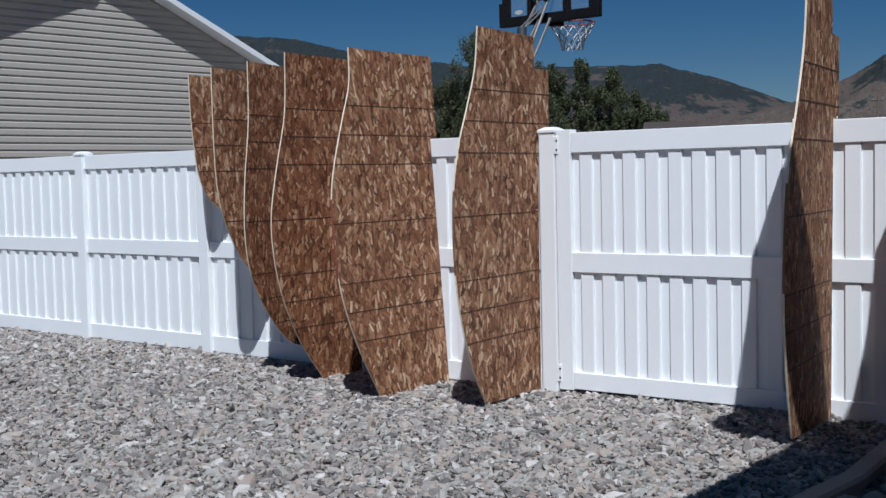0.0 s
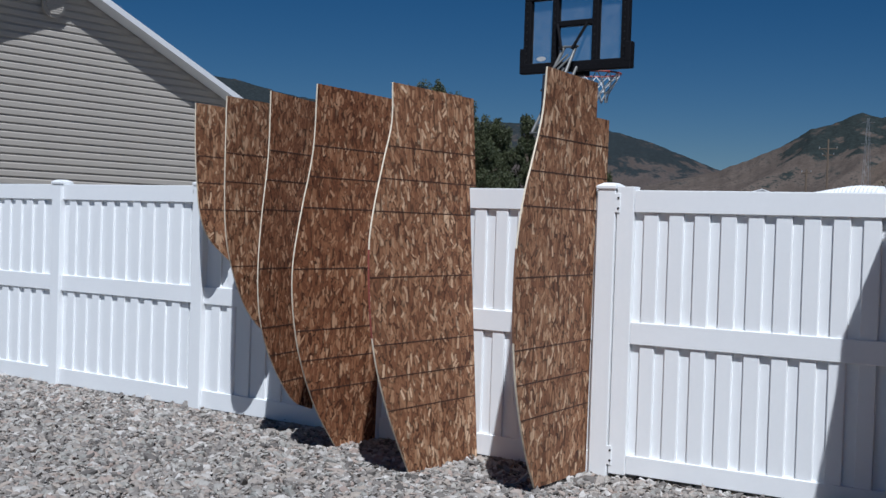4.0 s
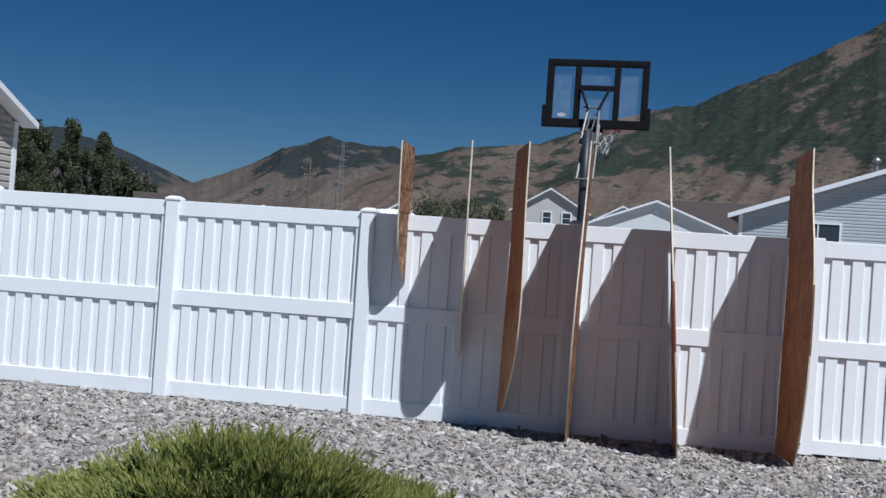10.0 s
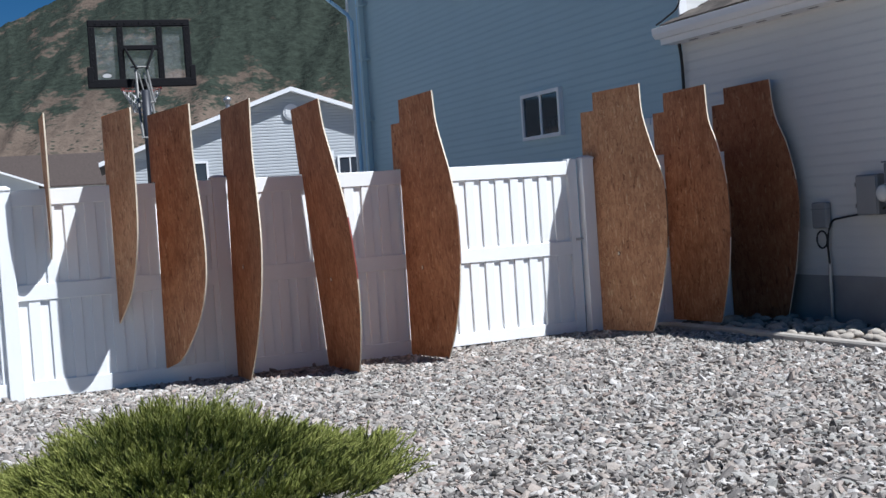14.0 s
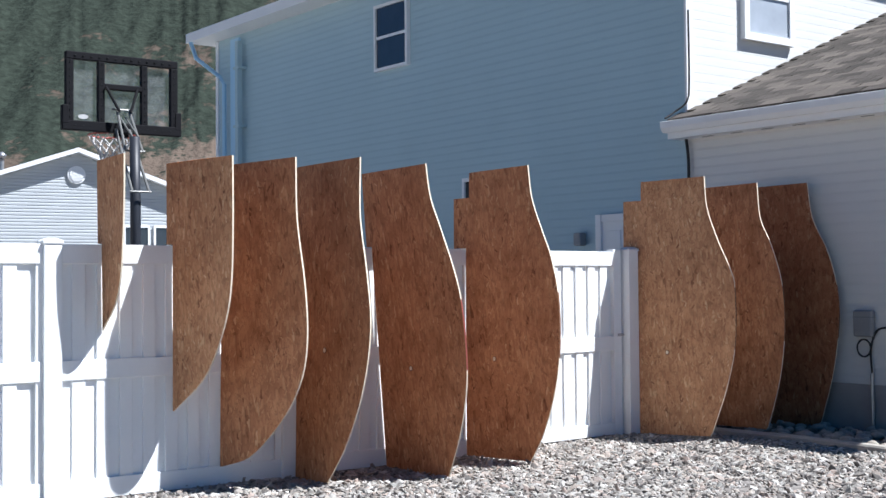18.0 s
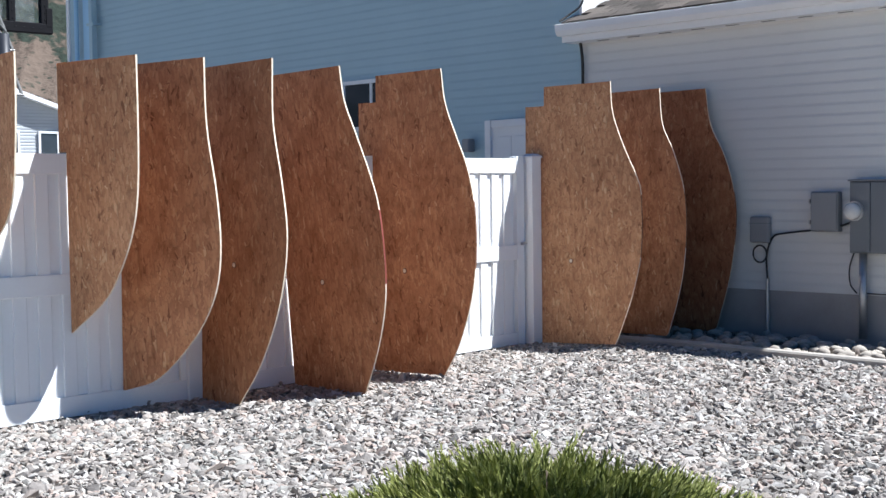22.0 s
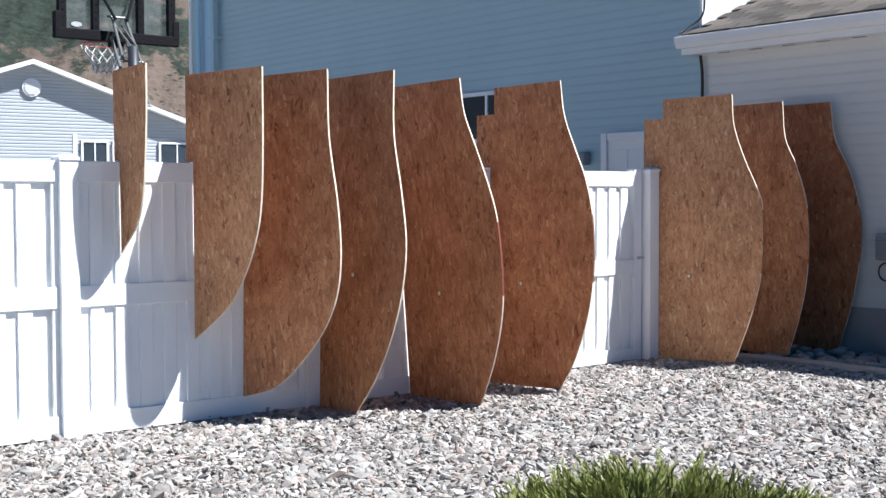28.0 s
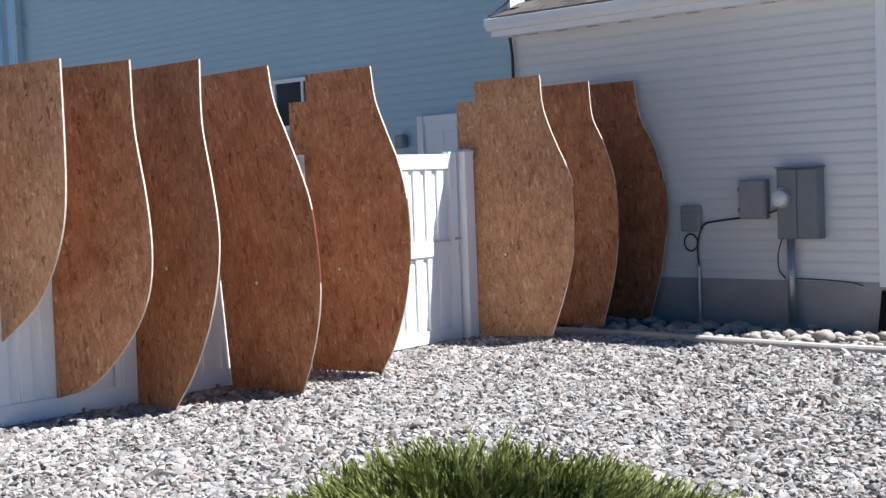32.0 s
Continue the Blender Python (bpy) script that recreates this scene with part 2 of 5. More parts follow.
def glass_mat(name, tint, rough=0.03):
    m, n, l, b = nodes_of(name, rough)
    b.inputs["Base Color"].default_value = (*tint, 1)
    b.inputs["Specular IOR Level"].default_value = 0.8
    grime = tex_noise(n, l, 3, 4)
    l.new(ramp(n, l, grime, [(0.3, tint), (0.7, tuple(c * 1.3 for c in tint))]), b.inputs["Base Color"])
    return m


WINDOW_GLASS = glass_mat("window_glass", (0.03, 0.035, 0.045))
BLIND_GLASS = glass_mat("blind_behind_glass", (0.34, 0.37, 0.41), 0.1)


def clear_mat():
    m, n, l, b = nodes_of("acrylic_board", 0.06)
    b.inputs["Base Color"].default_value = (0.80, 0.84, 0.88, 1)
    b.inputs["Alpha"].default_value = 0.16
    scuff = tex_noise(n, l, 14, 5)
    l.new(ramp(n, l, scuff, [(0.4, (0.03, 0.03, 0.03)), (0.8, (0.07, 0.07, 0.07))]), b.inputs["Alpha"])
    return m


ACRYLIC = clear_mat()


def stone_mat(name, tones):
    m, n, l, b = nodes_of(name, 0.85, 0, 0.3)
    geo = n.new("ShaderNodeNewGeometry")
    c = ramp(n, l, geo.outputs["Random Per Island"], tones)
    speck = tex_noise(n, l, 130, 4, geo.outputs["Position"])
    blot = tex_noise(n, l, 28, 4, geo.outputs["Position"])
    c = mixc(n, l, 0.5, c, ramp(n, l, speck, [(0.3, (0.6, 0.6, 0.6)), (0.7, (1, 1, 1))]), "MULTIPLY")
    c = mixc(n, l, 0.5, c, ramp(n, l, blot, [(0.3, (0.65, 0.62, 0.6)), (0.65, (1, 1, 1))]), "MULTIPLY")
    l.new(c, b.inputs["Base Color"])
    bump(n, l, b, speck, 0.4, 0.004)
    return m


GRAVEL = stone_mat("gravel_stone", [(0.0, (0.133, 0.122, 0.113)), (0.14, (0.237, 0.217, 0.199)), (0.36, (0.337, 0.309, 0.282)), (0.5, (0.418, 0.369, 0.319)), (0.6, (0.380, 0.304, 0.264)), (0.68, (0.437, 0.411, 0.370)), (0.76, (0.318, 0.313, 0.287)), (0.88, (0.465, 0.439, 0.407)), (1.0, (0.627, 0.598, 0.564))])
ROCK = stone_mat("river_rock", [(0.0, (0.10, 0.085, 0.072)), (0.4, (0.20, 0.165, 0.14)), (0.75, (0.28, 0.238, 0.195)), (1.0, (0.46, 0.42, 0.365))])


def ground_mat():
    m, n, l, b = nodes_of("gravel_bed", 0.95, 0, 0.2)
    co = n.new("ShaderNodeTexCoord").outputs["Object"]
    v = n.new("ShaderNodeTexVoronoi")
    v.inputs["Scale"].default_value = 26
    l.new(co, v.inputs[0])
    sep = n.new("ShaderNodeSeparateColor")
    l.new(v.outputs["Color"], sep.inputs[0])
    c = ramp(n, l, sep.outputs[0], [(0.0, (0.19, 0.18, 0.17)), (0.5, (0.29, 0.275, 0.26)), (1.0, (0.44, 0.42, 0.39))])
    wide = tex_noise(n, l, 0.7, 4, co)
    c = mixc(n, l, 0.4, c, ramp(n, l, wide, [(0.3, (0.6, 0.58, 0.55)), (0.7, (1, 1, 1))]), "MULTIPLY")
    l.new(c, b.inputs["Base Color"])
    bump(n, l, b, v.outputs["Distance"], 0.8, 0.02)
    return m


GROUND = ground_mat()


def leaf_mat(name, tones):
    m, n, l, b = nodes_of(name, 0.6, 0, 0.3)
    geo = n.new("ShaderNodeNewGeometry")
    c = ramp(n, l, geo.outputs["Random Per Island"], tones)
    wide = tex_noise(n, l, 2.2, 4, geo.outputs["Position"])
    c = mixc(n, l, 0.6, c, ramp(n, l, wide, [(0.3, (0.6, 0.62, 0.55)), (0.7, (1, 1, 1))]), "MULTIPLY")
    tuft = tex_noise(n, l, 11.0, 2, geo.outputs["Position"])
    c = mixc(n, l, 0.7, c, ramp(n, l, tuft, [(0.36, (0.42, 0.48, 0.36)), (0.62, (1, 1, 1))]), "MULTIPLY")
    l.new(c, b.inputs["Base Color"])
    return m


JUNIPER = leaf_mat("juniper_needles", [(0.0, (0.055, 0.068, 0.018)), (0.5, (0.120, 0.153, 0.038)), (1.0, (0.238, 0.27, 0.078))])
TREE_LEAF = leaf_mat("tree_leaf", [(0.0, (0.035, 0.045, 0.022)), (0.5, (0.075, 0.09, 0.042)), (1.0, (0.14, 0.145, 0.08))])


def mountain_mat(name, dry, shrub, bias, climbs=(40, 190, -0.062, 0.055)):
    """Dry soil and rock with scrub in slanting belts, and single bushes dotted over the open ground."""
    m, n, l, b = nodes_of(name, 0.95, 0, 0.1)
    geo = n.new("ShaderNodeNewGeometry")
    slant = n.new("ShaderNodeMapping")
    slant.inputs["Rotation"].default_value = (0, radians(40), 0)
    slant.inputs["Scale"].default_value = (0.9, 0.6, 0.9)
    l.new(geo.outputs["Position"], slant.inputs[0])
    belt = tex_noise(n, l, 0.0055, 6, slant.outputs[0], 0.62)
    mid = tex_noise(n, l, 0.022, 5, slant.outputs[0], 0.65)
    fine = tex_noise(n, l, 0.11, 4, geo.outputs["Position"], 0.6)
    soil = ramp(n, l, mid, [(0.3, tuple(c * 0.72 for c in dry)), (0.5, dry), (0.72, tuple(min(1, c * 1.3) for c in dry))])
    soil = mixc(n, l, 0.35, soil, ramp(n, l, fine, [(0.35, (0.55, 0.55, 0.56)), (0.65, (1, 1, 1))]), "MULTIPLY")
    both = mixc(n, l, 0.42, belt, mid)
    both = mixc(n, l, 0.16, both, fine)
    sep = n.new("ShaderNodeSeparateXYZ")
    l.new(geo.outputs["Position"], sep.inputs[0])
    drift = n.new("ShaderNodeMapRange")
    drift.inputs["From Min"].default_value, drift.inputs["From Max"].default_value = -250, 220
    drift.inputs["To Min"].default_value, drift.inputs["To Max"].default_value = -0.03, 0.0
    l.new(sep.outputs[0], drift.inputs[0])
    add = n.new("ShaderNodeMath")
    l.new(both, add.inputs[0])
    l.new(drift.outputs[0], add.inputs[1])
    climb = n.new("ShaderNodeMapRange")
    climb.inputs["From Min"].default_value, climb.inputs["From Max"].default_value = climbs[:2]
    climb.inputs["To Min"].default_value, climb.inputs["To Max"].default_value = climbs[2:]
    l.new(sep.outputs[2], climb.inputs[0])
    lift = n.new("ShaderNodeMath")
    l.new(add.outputs[0], lift.inputs[0])
    l.new(climb.outputs[0], lift.inputs[1])
    cover = ramp(n, l, lift.outputs[0], [(0.475 + bias, (0, 0, 0)), (0.52 + bias, (1, 1, 1))])
    green = ramp(n, l, fine, [(0.3, tuple(c * 0.6 for c in shrub)), (0.7, tuple(c * 1.35 for c in shrub))])
    v = n.new("ShaderNodeTexVoronoi")
    v.inputs["Scale"].default_value = 0.12
    l.new(geo.outputs["Position"], v.inputs[0])
    dots = ramp(n, l, v.outputs["Distance"], [(0.22, (1, 1, 1)), (0.34, (0, 0, 0))])
    where = ramp(n, l, mid, [(0.38, (0, 0, 0)), (0.5, (0.85, 0.85, 0.85))])
    soil = mixc(n, l, mixc(n, l, 1.0, dots, where, "MULTIPLY"), soil, green)
    l.new(mixc(n, l, cover, soil, green), b.inputs["Base Color"])
    bump(n, l, b, fine, 0.6, 6.0)
    return m


SLOPE = mountain_mat("dry_slope", (0.135, 0.104, 0.082), (0.027, 0.035, 0.027), -0.005)
# scrub leans blue-grey on these two slopes: distance haze put into the colour
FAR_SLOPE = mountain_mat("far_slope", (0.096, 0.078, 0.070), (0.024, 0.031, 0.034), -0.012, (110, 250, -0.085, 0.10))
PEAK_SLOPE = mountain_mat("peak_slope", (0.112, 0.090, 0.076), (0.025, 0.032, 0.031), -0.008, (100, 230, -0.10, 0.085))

# ---- helpers for things ----


def thing(name, at, label, category, group="", kind=""):
    e = new(name)
    e.empty_display_size = 0.2
    e.location = at
    return tagged(e, label, category, group, kind)


def attach(name, data, parent, label="", at=None):
    """A mesh that is given in world places, under a thing or a part."""
    ob = new(name, data)
    if parent is not None:
        ob.parent = parent
        if parent.type == "EMPTY":
            ob.matrix_parent_inverse = Matrix.Translation(-parent.location)
    if at is not None:
        ob.matrix_basis = at
    return tagged(ob, label)


def mesh_of(name, bm, material, smooth=False):
    me = bpy.data.meshes.new(name)
    bm.to_mesh(me)
    bm.free()
    for m in material if isinstance(material, (list, tuple)) else (material,):
        me.materials.append(m)
    if smooth:
        for p in me.polygons:
            p.use_smooth = True
    return me


def part(name, bm, material, parent, label="", smooth=False):
    return attach(name, mesh_of(name, bm, material, smooth), parent, label)


def box(bm, x0, x1, y0, y1, z0, z1, bevel=0.0):
    geo = bmesh.ops.create_cube(bm, size=1, matrix=Matrix.Translation(((x0 + x1) / 2, (y0 + y1) / 2, (z0 + z1) / 2)) @ Matrix.Diagonal((x1 - x0, y1 - y0, z1 - z0, 1)))
    if bevel:
        edges = {e for v in geo["verts"] for e in v.link_edges}
        bmesh.ops.bevel(bm, geom=list(edges), offset=bevel, segments=2, affect="EDGES", profile=0.5)
    return bm


def box_bm(*a, **k):
    return box(bmesh.new(), *a, **k)


def prism(bm, poly, ext):
    """Sweeps a polygon (list of 3D points) along the vector ext."""
    a = [bm.verts.new(p) for p in poly]
    b = [bm.verts.new(Vector(p) + Vector(ext)) for p in poly]
    bm.faces.new(a)
    bm.faces.new(b[::-1])
    for i in range(len(a)):
        j = (i + 1) % len(a)
        bm.faces.new((a[j], a[i], b[i], b[j]))
    bmesh.ops.recalc_face_normals(bm, faces=bm.faces)
    return bm


def tube(bm, points, radius, sides=8):
    """A round bar along points; radius may be one number or one for each point."""
    pts = [Vector(p) for p in points]
    rings = []
    for i, p in enumerate(pts):
        d = (pts[min(i + 1, len(pts) - 1)] - pts[max(i - 1, 0)]).normalized()
        side = d.cross(Vector((0, 0, 1)) if abs(d.z) < 0.95 else Vector((1, 0, 0))).normalized()
        up = side.cross(d)
        r = radius[i] if isinstance(radius, (list, tuple)) else radius
        rings.append([bm.verts.new(p + r * (math.cos(a) * side + math.sin(a) * up)) for a in (2 * math.pi * k / sides for k in range(sides))])
    for a, b in zip(rings, rings[1:]):
        for k in range(sides):
            bm.faces.new((a[k], a[(k + 1) % sides], b[(k + 1) % sides], b[k]))
    bm.faces.new(rings[0][::-1])
    bm.faces.new(rings[-1])
    return bm


def spline(points, steps=6):
    """Catmull-Rom through a few points."""
    p = [Vector(q) for q in points]
    p = [2 * p[0] - p[1]] + p + [2 * p[-1] - p[-2]]
    out = []
    for i in range(1, len(p) - 2):
        for k in range(steps):
            t = k / steps
            a, b, c, d = p[i - 1], p[i], p[i + 1], p[i + 2]
            out.append(0.5 * (2 * b + (c - a) * t + (2 * a - 5 * b + 4 * c - d) * t * t + (3 * b - a - 3 * c + d) * t ** 3))
    out.append(p[-2])
    return out


def soup(name, verts, faces, material, smooth=False):
    me = bpy.data.meshes.new(name)
    me.from_pydata(verts, [], faces)
    me.materials.append(material)
    if smooth:
        me.polygons.foreach_set("use_smooth", [True] * len(me.polygons))
    me.update()
    return me


def lie(x, y):
    """The height of the yard: nearly level, rising gently towards the gate."""
    return 0.012 * min(max(0.0, x + 1.0), 3.2)


# ---- ground and distance ----


def build_ground():
    xs = sorted(set([-4500, -1500, -400, -120, -40, -20] + [round(-12 + 0.5 * i, 2) for i in range(33)] + [5, 8, 14, 40, 120, 400, 1500, 4500]))
    ys = sorted(set([-4500, -1500, -400, -120, -40, -20] + [round(-14 + 0.5 * i, 2) for i in range(31)] + [2, 5, 10, 40, 120, 400, 1500, 4500]))
    verts = [(x, y, lie(x, y) * (1 if -14 <= y <= 1 and x < 5 else 0) - 0.012) for y in ys for x in xs]
    w = len(xs)
    faces = [(j * w + i, j * w + i + 1, (j + 1) * w + i + 1, (j + 1) * w + i) for j in range(len(ys) - 1) for i in range(w - 1)]
    tagged(new("ground", soup("ground", verts, faces, GROUND)), "grey gravel yard that runs on as open ground", "ground", kind="structure")


build_ground()


def ridge(azimuths, elevations, az):
    return float(np.interp(az, azimuths, elevations))


def build_mountain(name, label, material, az0, az1, azs, els, r0, r1, seed, rough, na=420, nr=110):
    """A slope that climbs from its foot to a skyline of given elevations, cut by gullies between spurs."""
    verts = []
    crest = int(nr * 0.88)
    for j in range(nr + 1):
        up = j / crest
        for i in range(na + 1):
            az = az0 + (az1 - az0) * i / na
            top = math.tan(radians(ridge(azs, els, az))) * r1
            top *= 1 + 0.016 * noise.noise(Vector((az * 1.1, seed, 0))) + 0.009 * noise.noise(Vector((az * 3.7, seed, 5)))
            r = r0 + (r1 - r0) * up
            a = radians(az)
            x, y = r * math.sin(a), r * math.cos(a)
            if up > 1:
                verts.append((x, y, top * (1 - (up - 1) * 2.4) - 1))
                continue
            h = top * up ** 1.2
            lean = az + 2.2 * up * noise.noise(Vector((az * 0.12, seed, up))) - 8.0 * up
            spur = 1 - 2 * abs(noise.noise(Vector((lean * 0.22 + seed, up * 0.8, seed))))
            gully = 1 - 2 * abs(noise.noise(Vector((lean * 0.62 + seed, up * 1.6, seed + 7))))
            rill = 1 - 2 * abs(noise.noise(Vector((lean * 1.7 + seed, up * 3.4, seed + 9))))
            swell = noise.noise(Vector((az * 0.10 + seed, up * 1.7, seed + 2)))
            body = math.sin(math.pi * up) ** 0.75 * min(1.0, 105 / top)
            h += rough * top * body * (0.13 * (spur - 0.5) + 0.05 * (gully - 0.5) + 0.008 * (rill - 0.5) + 0.10 * swell)
            verts.append((x, y, h - 1))
    w = na + 1
    faces = [(j * w + i, j * w + i + 1, (j + 1) * w + i + 1, (j + 1) * w + i) for j in range(nr) for i in range(na)]
    tagged(new(name, soup(name, verts, faces, material, True)), label, "mountain", kind="structure")


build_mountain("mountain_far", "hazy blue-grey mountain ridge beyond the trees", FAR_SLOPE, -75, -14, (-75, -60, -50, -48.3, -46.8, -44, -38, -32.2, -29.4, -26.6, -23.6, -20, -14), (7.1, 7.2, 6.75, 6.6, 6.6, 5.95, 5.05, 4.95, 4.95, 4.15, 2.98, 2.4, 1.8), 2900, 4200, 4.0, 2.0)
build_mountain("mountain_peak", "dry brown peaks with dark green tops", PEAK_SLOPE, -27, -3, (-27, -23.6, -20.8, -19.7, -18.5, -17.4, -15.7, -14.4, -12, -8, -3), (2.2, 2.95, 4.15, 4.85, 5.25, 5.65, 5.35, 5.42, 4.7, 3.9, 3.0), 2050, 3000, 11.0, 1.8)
build_mountain("mountain_near", "steep mountainside of dry grass and dark green scrub", SLOPE, -17, 65, (-17, -14.5, -13.5, -11.2, -7.5, -5, -3.1, -0.2, 1.4, 4.1, 5.8, 10, 16, 26, 40, 65), (3.3, 4.4, 5.0, 5.65, 6.05, 7.0, 7.72, 8.3, 9.13, 10.28, 11.15, 13.1, 15.5, 18, 17, 12), 900, 1700, 21.0, 0.85, 560, 150)

# ---- the white fence ----
POSTS = (-9.42, -7.55, -5.685, -3.81, -1.945, -0.075, 1.868)
RAIL_TOP, RAIL_FRONT = 1.826, 0.036


def post_bm():
    bm = box_bm(-0.0635, 0.0635, 0, 0.127, -0.06, 1.835, bevel=0.005)
    return bm


def cap_bm():
    bm = bmesh.new()
    box(bm, -0.071, 0.071, -0.0075, 0.1345, 1.828, 1.848, bevel=0.003)
    rows = [[bm.verts.new(p) for p in ((-0.069, -0.0055, 1.848), (0.069, -0.0055, 1.848), (0.069, 0.1325, 1.848), (-0.069, 0.1325, 1.848))], [bm.verts.new(p) for p in ((-0.035, 0.03, 1.868), (0.035, 0.03, 1.868), (0.035, 0.097, 1.868), (-0.035, 0.097, 1.868))]]
    for k in range(4):
        bm.faces.new((rows[0][k], rows[0][(k + 1) % 4], rows[1][(k + 1) % 4], rows[1][k]))
    bm.faces.new(rows[1])
    return bm


POST_MESH, CAP_MESH = mesh_of("post_body", post_bm(), VINYL), mesh_of("cap", cap_bm(), VINYL)


def fence_post(x):
    p = thing("fence_post", (x, 0, 0), "square white vinyl fence post with a flat pyramid cap", "fence post", "fence posts")
    for nm, me in (("post_body", POST_MESH), ("cap", CAP_MESH)):
        ob = new(nm, me)
        ob.parent = p
    return p


for x in POSTS:
    fence_post(x)

PICKET = mesh_of("picket", box_bm(-0.048, 0.048, 0.0, 0.026, 0.12, 1.72, bevel=0.0045), VINYL)
EDGE_PICKET = mesh_of("edge_picket", box_bm(-0.024, 0.024, 0.0, 0.026, 0.12, 1.72, bevel=0.003), VINYL)
BACK_PICKET = mesh_of("back_picket", box_bm(-0.05, 0.05, 0.0, 0.012, 0.12, 1.72), VINYL)


def infill(parent, x0, x1, first, pitch, shift=0.0):
    """Raised and set-back pickets in turn, each an upright board of its own."""
    k = 0
    while x0 + first + pitch * k < x1 - 0.05:
        s = x0 + first + pitch * k
        whole = s + 0.097 < x1 - 0.01
        ob = new("picket" if whole else "edge_picket", PICKET if whole else EDGE_PICKET)
        ob.parent = parent
        ob.location = (s + 0.048 if whole else x1 - 0.024, RAIL_FRONT + 0.001 + shift + random.uniform(-0.001, 0.001), 0)
        ob.rotation_euler = (0, radians(random.uniform(-0.05, 0.05)), radians(random.uniform(-0.4, 0.4)))
        back = new("back_picket", BACK_PICKET)
        back.parent = parent
        back.location = (max(s - (pitch - 0.1) / 2, x0 + 0.05), RAIL_FRONT + 0.019 + shift, 0)
        k += 1
    for x in (x0 + 0.05, x1 - 0.05):
        end = new("back_picket", BACK_PICKET)
        end.parent = parent
        end.location = (x, RAIL_FRONT + 0.034 + shift, 0)


def fence_section(x0, x1, label="white vinyl privacy fence panel with upright pickets"):
    f = thing("fence", (0, 0, 0), label, "fence", "fence sections")
    for nm, z0, z1 in (("top_rail", 1.688, RAIL_TOP), ("middle_rail", 0.867, 1.008), ("bottom_rail", 0.022, 0.165)):
        part(nm, box_bm(x0, x1, RAIL_FRONT - 0.008, RAIL_FRONT + 0.062, z0, z1, bevel=0.004), VINYL, f)
    infill(f, x0, x1, 0.083, 0.1743)
    return f


for a, b in zip(POSTS[:5], POSTS[1:6]):
    fence_section(a + 0.0635, b - 0.0635)
fence_section(POSTS[6] + 0.0635, 3.70)


def gate():
    """Hung on the first post and closed a little short of flush with the second."""
    g = thing("fence_gate", (0, 0, 0), "closed white vinyl gate with upright pickets", "gate")
    x0, x1 = POSTS[5] + 0.074, POSTS[6] - 0.086
    y0, y1 = RAIL_FRONT - 0.03, RAIL_FRONT + 0.06
    for a, b in ((x0, x0 + 0.115), (x1 - 0.105, x1)):
        part("stile", box_bm(a, b, y0, y1, 0.045, RAIL_TOP + 0.018, bevel=0.004), VINYL, g)
    for nm, z0, z1 in (("top_rail", 1.684, RAIL_TOP - 0.004), ("middle_rail", 0.865, 1.002), ("bottom_rail", 0.055, 0.172)):
        part(nm, box_bm(x0 + 0.116, x1 - 0.106, y0 + 0.004, y1 - 0.004, z0, z1, bevel=0.004), VINYL, g)
    infill(g, x0 + 0.116, x1 - 0.106, 0.062, 0.166, -0.016)
    for z in (0.16, 1.74):
        h = part("hinge", box_bm(x0 - 0.016, x0 + 0.022, y0 - 0.006, y0 - 0.001, z - 0.06, z + 0.06, bevel=0.002), VINYL, g, "white gate hinge plate")
        for dz in (-0.032, 0.032):
            part("screw", tube(bmesh.new(), [(x0 + 0.012, y0 - 0.006, z + dz), (x0 + 0.012, y0 - 0.010, z + dz)], 0.007), CABLE, h, "dark screw head")
    lt = part("latch", box_bm(x1 - 0.06, x1 + 0.004, y0 - 0.016, y0 - 0.001, 1.0, 1.028, bevel=0.003), GALV, g, "grey metal gate latch")
    part("latch_bar", tube(bmesh.new(), [(x1 - 0.02, y0 - 0.012, 1.014), (x1 + 0.03, y0 - 0.012, 1.014)], 0.006), GALV, lt)
    swing = Matrix.Translation((x0, y0, 0)) @ Matrix.Rotation(radians(2.6), 4, "Z") @ Matrix.Translation((-x0, -y0, 0))
    g.matrix_basis = swing
    return g


gate()

